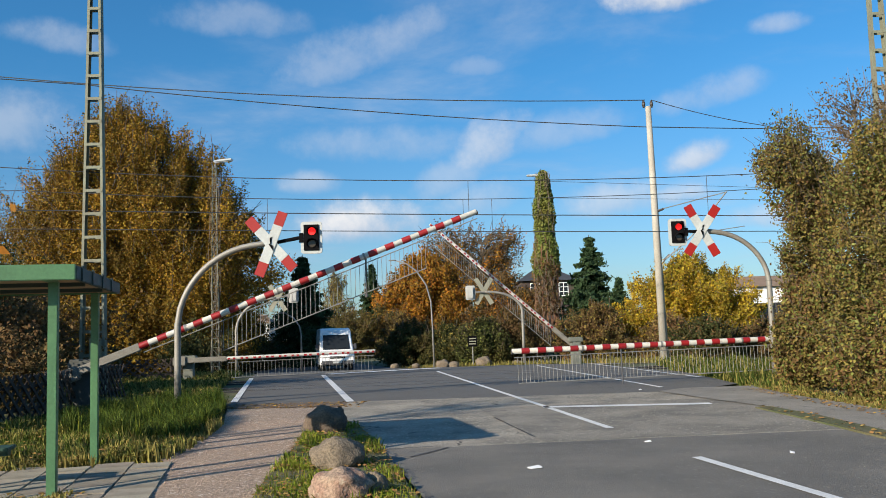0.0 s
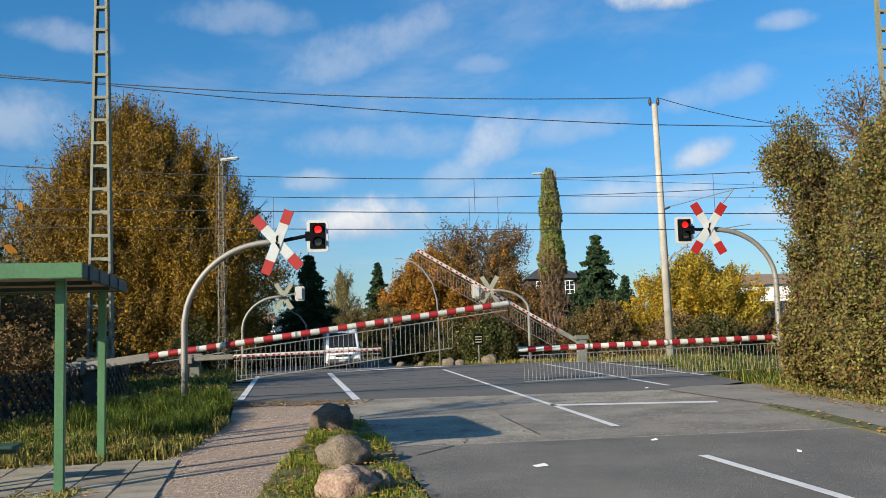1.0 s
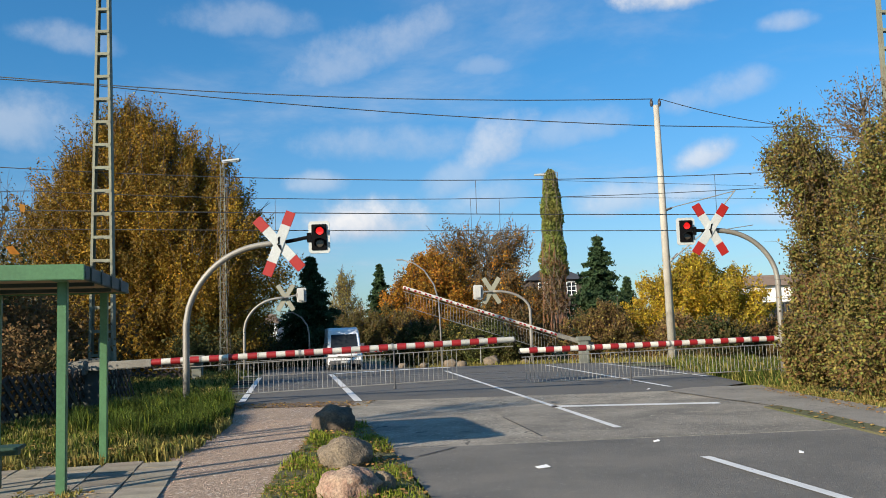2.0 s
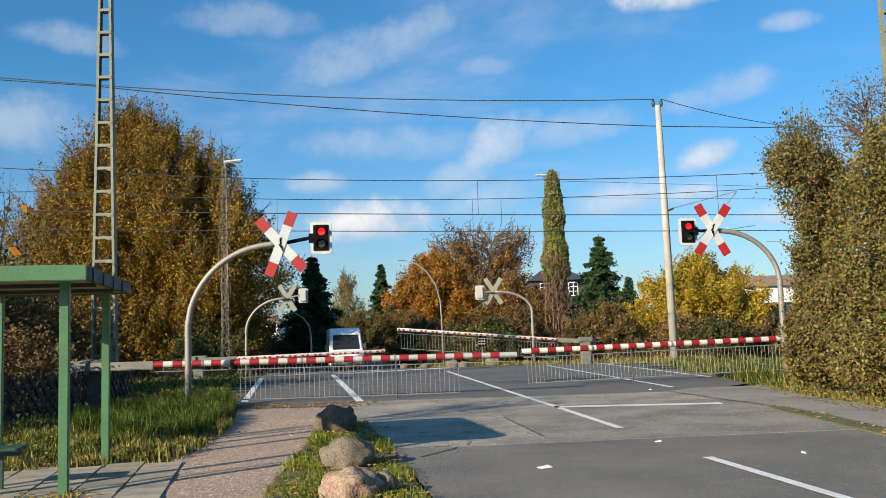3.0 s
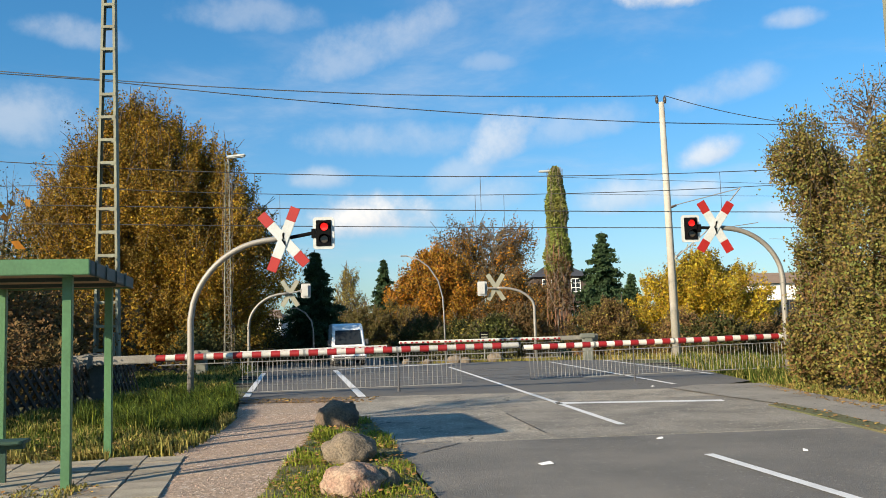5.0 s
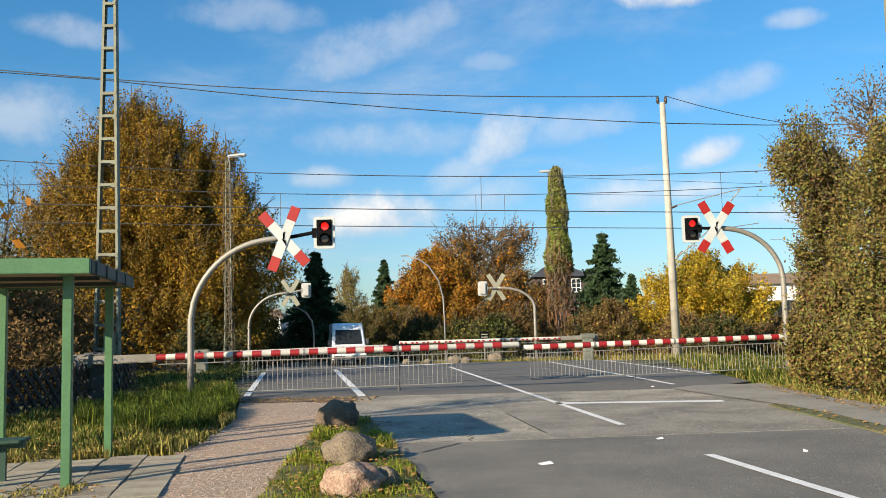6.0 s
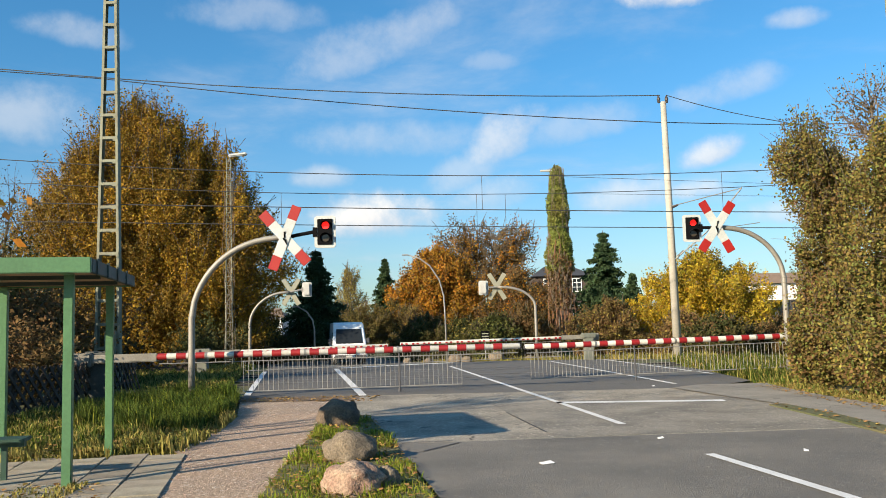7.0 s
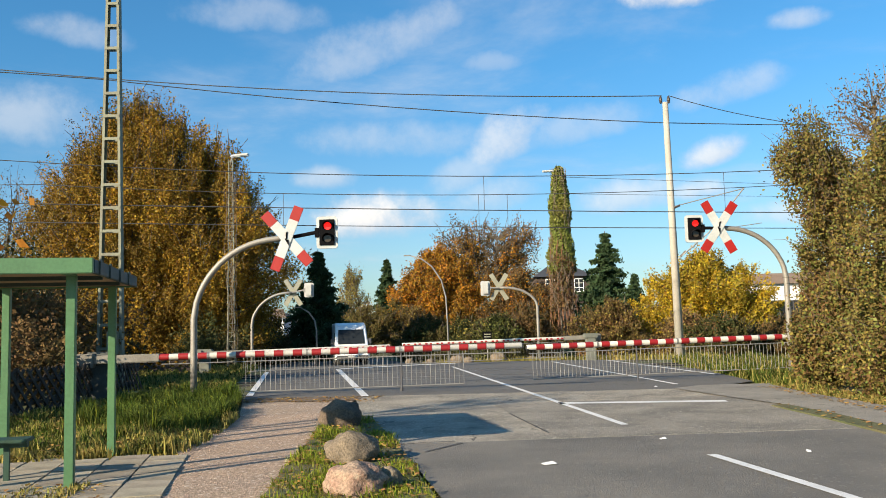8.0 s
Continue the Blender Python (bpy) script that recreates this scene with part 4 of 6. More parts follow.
def grass(poly, n, h0, h1, material, label, wide=0.012, clump=0.35):
    """arched blades of two joints, in tufts that lean together, over a plan outline."""
    a = np.array(poly)
    lo, hi = a.min(0), a.max(0)
    P = lo + RNG.random((n * 3, 2)) * (hi - lo)
    f = np.sin(P[:, 0] * 5.1 + 1.3 * np.sin(P[:, 1] * 3.7)) * np.sin(P[:, 1] * 4.3 + 1.7 * np.sin(P[:, 0] * 2.9))
    P = P[inside(poly, P) & (RNG.random(len(P)) < 0.5 + clump * f)][:n]
    n = len(P)
    f = np.sin(P[:, 0] * 2.3 + 0.7) * np.sin(P[:, 1] * 1.9) * 0.3 + np.sin(P[:, 0] * 7.1 + P[:, 1] * 3) * 0.15 + 0.8
    h = (h0 + (h1 - h0) * RNG.random(n) ** 1.5) * f
    a0 = RNG.random(n) * 2 * np.pi
    side = np.stack([np.cos(a0), np.sin(a0), 0 * a0], 1) * (wide * (0.6 + 0.8 * RNG.random(n)))[:, None]
    way = np.sin(P[:, 0] * 3.1 + 2.0 * np.sin(P[:, 1] * 2.3)) * 3.0 + RNG.normal(0, 1.0, n)
    reach = np.abs(RNG.normal(0.45, 0.35, n))
    out = np.stack([np.cos(way) * reach, np.sin(way) * reach, 0 * way], 1)
    up = np.array([0, 0, 1.0])
    t = np.clip((P[:, 1] - 38) / 16, 0, 1)
    B = np.stack([P[:, 0], P[:, 1], -0.05 - 0.5 * t * t * (3 - 2 * t)], 1)
    hh = h[:, None]
    mid = B + (out * 0.32 + up * 0.66) * hh
    tip = B + (out * 1.0 + up * (1.02 - 0.42 * np.minimum(reach, 1.4))[:, None]) * hh
    V = np.stack([B - side, B + side, mid - side * 0.75, mid + side * 0.75, tip], 1).reshape(-1, 3)
    me = bpy.data.meshes.new("grass")
    me.vertices.add(n * 5)
    me.vertices.foreach_set("co", np.ascontiguousarray(V, dtype=np.float32).ravel())
    k = (np.arange(n) * 5)[:, None]
    me.loops.add(n * 7)
    me.loops.foreach_set("vertex_index", np.ascontiguousarray(k + np.array([[0, 1, 3, 2, 2, 3, 4]]), dtype=np.int32).ravel())
    me.polygons.add(n * 2)
    me.polygons.foreach_set("loop_start", np.ascontiguousarray((np.arange(n) * 7)[:, None] + np.array([[0, 4]]), dtype=np.int32).ravel())
    me.update(calc_edges=True)
    me.materials.append(M[material])
    tagged(new("grass", me), label, "grass", kind="stuff")


def ground_leaves(poly, n, size, z=0.02, label="fallen yellow and brown leaves"):
    a = np.array(poly)
    lo, hi = a.min(0), a.max(0)
    P = lo + RNG.random((n * 3, 2)) * (hi - lo)
    P = P[inside(poly, P)][:n]
    t = np.clip((P[:, 1] - 38) / 16, 0, 1)
    C = np.stack([P[:, 0], P[:, 1], z - 0.5 * t * t * (3 - 2 * t)], 1)
    Q = leaf_quads(C, np.full(len(C), size), 3.0)
    Q[:, :, 2] = C[:, None, 2] + (Q[:, :, 2] - C[:, None, 2]) * 0.3
    tagged(new("fallen_leaves", quads_mesh("fallen_leaves", Q, "fallen")), label, "leaves", kind="stuff")


def pebbles(poly, n, s0, s1):
    a = np.array(poly)
    lo, hi = a.min(0), a.max(0)
    P = lo + RNG.random((n * 3, 2)) * (hi - lo)
    P = P[inside(poly, P)][:n]
    n = len(P)
    s = (s0 + (s1 - s0) * RNG.random(n) ** 3)[:, None]
    C = np.concatenate([P, np.full((n, 1), -0.012)], 1)
    a0 = RNG.random(n) * 6.28
    u = np.stack([np.cos(a0), np.sin(a0), 0 * a0], 1) * s
    v = np.stack([-np.sin(a0), np.cos(a0), 0 * a0], 1) * s * 0.75
    up = np.array([0, 0, 1.0])[None] * s * 0.6
    base = [C - u, C - v, C + u, C + v]
    top = [C - u * 0.55 + up, C - v * 0.55 + up, C + u * 0.55 + up, C + v * 0.55 + up]
    Vx = np.stack(base + top, 1).reshape(-1, 3)
    F = np.array([[4, 5, 6, 7], [0, 1, 5, 4], [1, 2, 6, 5], [2, 3, 7, 6], [3, 0, 4, 7]])
    faces = (np.arange(n)[:, None, None] * 8 + F[None]).reshape(-1, 4)
    tagged(new("gravel_stones", flat_mesh("gravel_stones", Vx.tolist(), faces.tolist(), "pebble")), "loose pink-grey stones on the footpath", "gravel", kind="stuff")


pebbles([(-2.9, 7.6), (-3.4, 11.4), (-3.72, 12.2), (-3.76, 14.4), (-4.05, 17.3), (-2.0, 17.3), (-2.1, 14.4), (-1.95, 11.4), (-1.6, 7.6)], 9000, 0.004, 0.013)
ISLAND = [(-1.5, 6.6), (-1.8, 8.6), (-1.92, 10.5), (-2.04, 13.7), (-2.1, 15.4), (-1.75, 16.6), (-1.3, 15.6), (-0.8, 13.0), (-0.4, 10.3), (-0.12, 8.4), (0.0, 6.6)]
bm = BM()
prism(bm, ISLAND, -0.05, 0.015)
tagged(link("verge_island", bm, "soil"), "raised earth strip between path and road", "verge", kind="structure")
grass(ISLAND, 15000, 0.05, 0.24, "grass_bright", "bright green grass round the boulders", 0.007, 0.6)
grass(ISLAND, 18000, 0.04, 0.17, "grass_dry", "dry straw-coloured grass round the boulders", 0.007)
ground_leaves(ISLAND, 1300, 0.045, 0.07)
VERGE = [(-3.85, 12.35), (-3.85, 14.4), (-4.15, 17.3), (-4.75, 20.4), (-5.3, 22.0), (-6.6, 22.6), (-8.5, 21.4), (-8.7, 17.0), (-9.2, 12.8), (-5.6, 12.2)]
TALL = [(-3.95, 14.4), (-4.2, 17.3), (-4.75, 20.4), (-5.3, 22.0), (-6.6, 22.4), (-7.4, 20.0), (-6.4, 15.4), (-4.8, 14.2)]
grass(TALL, 40000, 0.18, 0.56, "grass", "tall tangled green grass on the verge by the shelter", 0.008)
grass(TALL, 7000, 0.15, 0.56, "grass_bright", "pale green grass blades in the tall grass", 0.007)
grass(VERGE, 22000, 0.06, 0.30, "grass", "rough low grass between fence and footpath", 0.009)
grass(VERGE, 7000, 0.06, 0.28, "grass_bright", "pale green grass blades on the verge", 0.008)
grass(VERGE, 18000, 0.06, 0.32, "grass_dry", "dry grass blades on the verge", 0.008)
ground_leaves(VERGE, 450, 0.055, 0.10)
FENCE_FOOT = [(-5.4, 22.2), (-6.8, 22.8), (-8.5, 21.6), (-8.6, 25.3), (-6.2, 25.6)]
grass(FENCE_FOOT, 5000, 0.04, 0.2, "grass_dry", "thin dry grass at the foot of the barrier", 0.01)
ground_leaves([(-4.9, 20.3), (-1.6, 19.6), (-1.5, 21.4), (-4.9, 21.5)], 500, 0.05, 0.012, "brown leaf litter at the end of the footpath")
EDGE_L = [(-3.55, 12.1), (-3.65, 14.4), (-4.0, 17.3), (-4.3, 17.3), (-4.3, 14.5), (-5.0, 13.0), (-8.5, 12.4), (-8.5, 11.3), (-5.4, 11.4), (-4.2, 12.1)]
grass(EDGE_L, 18000, 0.03, 0.3, "grass_dry", "dry weedy edge of the verge")
ground_leaves(EDGE_L, 700, 0.05, 0.05)
ground_leaves([(-4.9, 8.3), (-3.2, 8.3), (-3.7, 9.6), (-4.6, 9.7)], 120, 0.05)
grass([(-4.5, 8.4), (-3.75, 8.4), (-3.85, 9.6), (-4.5, 9.6)], 1300, 0.03, 0.14, "grass_dry", "weeds at the foot of the shelter post")
VERGE_R = [(8.0, 22.5), (8.2, 25), (8.5, 30), (9.2, 36), (12.5, 36), (13, 30), (12, 24), (9, 21)]
grass(VERGE_R, 16000, 0.15, 0.5, "grass", "tall grass behind the barrier")
grass(VERGE_R, 9000, 0.15, 0.5, "grass_dry", "dry tall grass behind the barrier")
WEEDS_R = [(7.8, 8.0), (7.78, 14), (7.75, 19), (7.85, 22.5), (8.7, 22.5), (8.8, 19), (9.2, 14), (9.6, 8)]
grass(WEEDS_R, 11000, 0.04, 0.2, "grass_dry", "dry weeds along the pavement", 0.009)
grass(WEEDS_R, 4000, 0.04, 0.2, "grass", "green weeds along the pavement", 0.009)
ground_leaves([(7.2, 10), (7.3, 21), (8.6, 21), (8.9, 10)], 1400, 0.05, 0.035)
STRIP_R = [(5.98, 12.0), (6.02, 14.5), (6.0, 16.4), (6.3, 16.5), (6.42, 14.6), (6.35, 12), (6.4, 7), (6.1, 7)]
bm = BM()
prism(bm, STRIP_R, -0.05, 0.03)
tagged(link("kerb_strip", bm, "soil"), "mossy earth strip along the pavement", "verge", kind="structure")
grass(STRIP_R, 2600, 0.02, 0.09, "grass_dry", "short mossy growth along the pavement", 0.014)
ground_leaves(STRIP_R, 160, 0.06, 0.05)
FAR_VERGE = [(8.0, 38.6), (4.2, 44.8), (0.6, 51.2), (-2.0, 54), (2, 56), (6, 50), (13, 42), (12, 38)]
grass(FAR_VERGE, 14000, 0.1, 0.4, "grass_dry", "pale dry grass on the far verge", 0.02)
grass([(-6.4, 26), (-7.9, 35.4), (-8.9, 42), (-13, 42), (-13, 27)], 16000, 0.1, 0.35, "grass_dry", "rough grass by the tracks", 0.018)
grass([(-6.4, 26), (-7.9, 35.4), (-8.9, 42), (-13, 42), (-13, 27)], 9000, 0.1, 0.35, "grass", "green grass by the tracks", 0.018)


# ---- lattice fence ----
def lattice_fence(x0, y0, x1, y1, h):
    d = Vector((x1 - x0, y1 - y0))
    L = d.length
    th = empty("lattice_fence", pose(x0, y0, -0.04, 0, 0, math.degrees(math.atan2(d.y, d.x))), "dark brown wooden lattice fence of crossed slats", "fence", "lattice fences")
    k = 0.0
    me = {}
    while k < L:
        for s in (1, -1):
            if s not in me:
                bm = BM()
                box(bm, 0, 0.018 * s, h * 0.5 + 0.03, 0.07, 0.022, h * 1.40, Matrix.Translation((0, 0, 0)) @ Matrix.Rotation(radians(47 * s), 4, 'Y'))
                zs = [v.co.z for v in bm.verts]
                bmesh.ops.translate(bm, verts=bm.verts, vec=(0, 0, 0.06 - min(zs)))
                xs = [v.co.x for v in bm.verts]
                bmesh.ops.translate(bm, verts=bm.verts, vec=(-(min(xs) + max(xs)) / 2, 0, 0))
                ob = part("slat", bm, "fence_wood", th)
                me[s] = ob.data
            else:
                ob = new("slat", me[s])
                ob.parent = th
            ob.location = (k, 0, 0)
        k += 0.34
    k = 0.0
    while k < L + 0.1:
        bm = BM()
        tube(bm, [(k, 0.06, 0), (k, 0.06, h + 0.08)], 0.045, 8)
        part("post", bm, "fence_wood", th)
        k += 2.0
    for z in (0.28, h - 0.2):
        bm = BM()
        box(bm, L / 2, 0.045, z, L, 0.035, 0.06)
        part("rail", bm, "fence_wood", th)


lattice_fence(-8.95, 14.0, -8.55, 20.6, 0.95)
lattice_fence(-8.55, 20.6, -8.9, 25.6, 0.95)
lattice_fence(-14.5, 35.4, -9.9, 36.0, 0.85)


# ---- trees ----
def limb(bm, a, b, r0, r1, bend=0.15, seg=6, n=4):
    a, b = Vector(a), Vector(b)
    d = b - a
    off = Vector(RNG.normal(0, 1, 3)) * d.length * bend
    pts = [a + d * t + off * math.sin(math.pi * t) * 0.5 + Vector((0, 0, d.length * 0.12 * math.sin(math.pi * t))) for t in [i / n for i in range(n + 1)]]
    tube(bm, pts, [r0 + (r1 - r0) * i / n for i in range(n + 1)], seg, False)
    return pts


def tree(name, x, y, height, spread, leaf, n_leaf, size, label, crown_low=0.25, clusters=120, trunk=0.16, stems=1, top=0.85, cluster_r=0.55, twigs=0, depth=1.0, hole=0.0, bark="bark", group="", limbs=None, mix=None, spray=1.7):
    """tapered stems, limbs out to leaf clusters, and a crown of single leaves in those clusters."""
    z0 = gz(y) - 0.06
    th = empty(name, pose(x, y, z0), label, "tree", group)
    C = []
    while len(C) < clusters:
        u = RNG.normal(size=3)
        u /= np.linalg.norm(u)
        r = RNG.random() ** 0.45
        p = u * r
        t = (p[2] + 1) / 2
        if t < 0.02:
            continue
        zz = height * (crown_low + (1 - crown_low) * t)
        C.append((p[0] * spread, p[1] * spread * depth, zz))
    C = np.array(C)
    C += RNG.normal(0, cluster_r * 0.35, C.shape)
    bm = BM()
    bases = []
    for s in range(stems):
        a = 2 * math.pi * s / max(stems, 1) + 0.4
        off = 0.0 if stems == 1 else spread * 0.10
        b0 = Vector((math.cos(a) * off, math.sin(a) * off * depth, 0))
        lean = Vector((math.cos(a) * spread * (0.0 if stems == 1 else 0.38), math.sin(a) * spread * depth * (0.0 if stems == 1 else 0.38), height * top))
        pts = limb(bm, b0, lean, trunk, trunk * 0.25, 0.03, 8, 6)
        bases.append(pts)
    lim = limbs if limbs is not None else min(clusters, 90)
    for c in C[:lim]:
        pts = bases[int(RNG.integers(len(bases)))]
        k = min(range(len(pts)), key=lambda i: (Vector(c) - pts[i]).length + (0.8 if pts[i].z > c[2] - 0.1 * height else 0) * height)
        limb(bm, pts[k], c, trunk * 0.28, 0.012, 0.10, 5, 4)
    for i in range(twigs):
        c = C[int(RNG.integers(len(C)))]
        d = Vector((c[0], c[1], c[2] - height * (crown_low - 0.35))).normalized() + Vector(RNG.normal(0, 0.2, 3))
        limb(bm, c, Vector(c) + d * cluster_r * float(1.8 + 2.2 * RNG.random()), 0.014, 0.005, 0.08, 4, 3)
    part("trunk", bm, bark, th, "bare brown trunk and branches")
    if n_leaf:
        k = RNG.integers(len(C), size=n_leaf)
        wts = RNG.random(len(C)) * 0.6 + 0.7
        D = C - np.array([0, 0, height * max(crown_low - 0.25, -0.15)])
        D[:, 2] += 0.25 * height
        D += RNG.normal(0, 0.22, D.shape) * np.linalg.norm(D, axis=1)[:, None]
        D /= np.linalg.norm(D, axis=1)[:, None]
        cr = (cluster_r * wts[k])[:, None]
        along_d = np.clip(RNG.normal(0, 1, (n_leaf, 1)), -2.0, 1.9)
        P = C[k] + np.clip(RNG.normal(0, 1, (n_leaf, 3)), -2.2, 2.2) * cr * (0.62 - 0.16 * along_d) + D[k] * along_d * cr * spray
        if hole:
            f = np.sin(P[:, 0] * 2.1 + P[:, 2]) * np.sin(P[:, 2] * 2.6 + 0.9 * P[:, 0]) * np.sin(P[:, 1] * 2.0 + 0.5)
            P = P[f < 1 - hole]
        P = P[P[:, 2] > 0.05]
        if mix:
            patch = np.sin(P[:, 0] * 1.7 + 0.8 * P[:, 2]) + np.sin(P[:, 2] * 2.3 - P[:, 1]) + RNG.normal(0, 0.8, len(P))
            sel = patch > mix[1]
            other = new("withered_leaves", leaves("withered_leaves", P[sel], size, mix[0], y > 30))
            other.parent = th
            P = P[~sel]
        crown = new("crown", leaves("crown", P, size, leaf, y > 30))
        crown.parent = th
    return th


def dome_points(n, half, low, high, power, depth=1.0, shell=0.42, lean=0.0):
    """spray centres under a dome: widest low down, narrowing towards the top."""
    out = []
    while len(out) < n:
        t = RNG.random()
        w = 1 - t ** power
        if RNG.random() > w:
            continue
        w *= min(1.0, 0.72 + 1.6 * t)
        a, r = RNG.random() * 2 * math.pi, RNG.random() ** shell
        wob = 1 + 0.10 * math.sin(3 * a + 9 * t) + 0.07 * math.sin(7 * a - 13 * t)
        out.append((math.cos(a) * r * w * half * wob + lean * t, math.sin(a) * r * w * half * depth * wob, low + (high - low) * t * (0.9 + 0.1 * r)))
    return np.array(out)


def lobe_points(n, lobes, shell=0.42):
    """spray centres in several rounded masses (centre, radii)."""
    vol = np.array([(l[3] * l[4] * l[5]) ** 0.8 for l in lobes])
    k = RNG.choice(len(lobes), size=n, p=vol / vol.sum())
    L = np.array(lobes)[k]
    u = RNG.normal(size=(n, 3))
    u /= np.linalg.norm(u, axis=1)[:, None]
    return L[:, :3] + u * (RNG.random(n) ** shell)[:, None] * L[:, 3:6]


def leafy(name, x, y, label, C, leaf, n_leaf, size, length, thick, stems=5, trunk=0.12, root=0.0, limbs=300, twigs=200, mix=(), twig_len=1.2, category="tree", group="", up=0.45, bark="bark"):
    """stems that part near the ground, limbs to spray centres C, and leaves strung along the sprays; mix: further leaf colours with their share."""
    th = empty(name, pose(x, y, gz(y) - 0.06), label, category, group)
    C = C[C[:, 2] > 0.1]
    tip = 0.006 if y < 30 else 0.012 + 0.00022 * (y - 30)
    top = float(C[:, 2].max())
    bm = BM()
    bases = []
    for i in range(stems):
        a = 2 * math.pi * (i + 0.3) / stems
        goal = C[int(RNG.integers(len(C)))] * np.array([0.55, 0.55, 1.0])
        goal[2] = max(goal[2], top * 0.6)
        bases += limb(bm, (math.cos(a) * trunk * 1.5, math.sin(a) * trunk * 1.5, 0), goal, trunk, trunk * 0.25, 0.05, 7, 6)
    for c in C[:limbs]:
        v = Vector(c)
        near = min(bases, key=lambda p: (v - p).length + (0.9 * top if p.z > v.z - 0.04 * top else 0))
        limb(bm, near, v, trunk * 0.26, tip * 1.6, 0.09, 4, 3)
    D = C - np.array([0, 0, root])
    D /= np.linalg.norm(D, axis=1)[:, None] + 1e-9
    D[:, 2] += up
    D += RNG.normal(0, 0.28, D.shape)
    D /= np.linalg.norm(D, axis=1)[:, None]
    edge = np.argsort(-(np.abs(C[:, 0]) / (np.abs(C[:, 0]).max() + 0.1) * 0.7 + C[:, 2] / top + RNG.random(len(C)) * 0.7))
    for i in edge[:twigs]:
        a = Vector(C[i])
        limb(bm, a, a + Vector(D[i] + RNG.normal(0, 0.15, 3)) * twig_len * float(0.6 + 0.8 * RNG.random()), tip * 1.7, tip * 0.8, 0.06, 3, 2)
    part("trunk", bm, bark, th, "bare brown stems and branches")
    k = RNG.integers(len(C), size=n_leaf)
    amount = 0.55 + 0.9 * RNG.random(len(C))
    s = np.clip(RNG.normal(0, 1, (n_leaf, 1)), -1.7, 1.9)
    w = (1.15 - 0.28 * s) * thick * amount[k][:, None]
    P = C[k] + D[k] * s * length * amount[k][:, None] + np.clip(RNG.normal(0, 1, (n_leaf, 3)), -2.2, 2.2) * w
    P = P[P[:, 2] > 0.06]
    kind = RNG.random(len(C))[k][:len(P)] * 0.6 + 0.4 * RNG.random(len(P))
    share = 0.0
    for other, amt in mix:
        q = (kind >= share) & (kind < share + amt)
        ob = new("leaf_patch", leaves("leaf_patch", P[q], size, other, y > 30))
        ob.parent = th
        share += amt
    ob = new("crown", leaves("crown", P[kind >= share], size, leaf, y > 30))
    ob.parent = th
    return th


def conifer(x, y, h, r, n, size, label, low=0.04):
    z0 = gz(y) - 0.05
    th = empty("conifer", pose(x, y, z0), label, "tree", "conifers")
    bm = BM()
    tube(bm, [(0, 0, 0), (0, 0, h * 0.5), (0, 0, h)], [r * 0.07, r * 0.05, 0.02], 8)
    P = []
    lv = int(h / 0.33)
    for i in range(lv):
        t = low + (1 - low) * i / lv
        rr = r * (1 - t) ** 0.95 * (0.72 + 0.5 * RNG.random()) + 0.06
        m = max(5, int(11 * (1 - t) + 4))
        for k in range(m):
            a = 2 * math.pi * (k + RNG.random()) / m
            L = rr * (0.6 + 0.65 * RNG.random())
            a3 = Vector((0, 0, t * h))
            b3 = Vector((math.cos(a) * L, math.sin(a) * L, t * h - L * 0.22 + 0.1 * L * RNG.random()))
            tube(bm, [a3, b3], [0.03 * (1 - t) + 0.008, 0.006], 4, False)
            q = max(4, int(n / (lv * m)))
            s = RNG.random(q) ** 0.7
            seg = np.array(a3)[None] + s[:, None] * (np.array(b3) - np.array(a3))[None]
            P.append(seg + RNG.normal(0, 0.06 + 0.05 * L, (q, 3)) * np.array([1, 1, 0.6]))
    part("trunk", bm, "bark", th)
    P = np.concatenate(P)
    crown = new("crown", quads_mesh("crown", leaf_quads(P, np.full(len(P), size), 0.3, 0.4, 2.4), "needle"))
    crown.parent = th


# large golden tree behind the shelter
GOLD = dome_points(1900, 7.7, 0.6, 15.9, 3.6, 0.6, lean=-1.7)
GOLD = GOLD[~((GOLD[:, 0] > 5.3) & (GOLD[:, 2] < 4.0))]
leafy("golden_tree", -16.0, 51.0, "broad golden-brown autumn tree with many upright stems", GOLD, "leaf_gold", 600000, 0.078, 0.62, 0.19,
      14, 0.17, 1.0, 700, 1000, (("leaf_brown", 0.22), ("leaf_olive", 0.06)), 1.3, up=0.6)
tree("bare_tree", -28.6, 56.0, 12.6, 5.6, "leaf_brown", 9000, 0.07, "nearly bare grey-brown tree", 0.1, 150, 0.12, 6, 0.9, 0.5, 260, 0.8, limbs=150)
tree("shrub", -18.6, 33.0, 5.0, 3.2, "leaf_dark", 28800, 0.105, "dark green shrub behind the fence", 0.02, 110, 0.08, 5, 0.8, 0.5)
tree("shrub", -13.2, 27.5, 2.9, 3.0, "leaf_brown", 25200, 0.084, "russet shrub behind the lattice fence", 0.02, 90, 0.05, 5, 0.8, 0.42)
tree("shrub", -10.5, 21.8, 1.7, 1.5, "leaf_brown", 10800, 0.063, "low russet brambles behind the fence", 0.02, 60, 0.03, 5, 0.8, 0.3)
tree("shrub", -10.6, 17.6, 1.9, 1.8, "leaf_brown", 14400, 0.063, "low russet brambles behind the fence", 0.02, 60, 0.03, 5, 0.8, 0.3)
tree("shrub", -15.5, 23.5, 5.2, 2.6, "leaf_dark", 25200, 0.098, "dark shrub behind the shelter", 0.02, 90, 0.06, 5, 0.8, 0.45)
tree("shrub", -11.5, 43.2, 1.5, 1.4, "leaf_dark", 10800, 0.084, "dark shrub beside the far barrier", 0.02, 50, 0.05, 4, 0.8, 0.35)
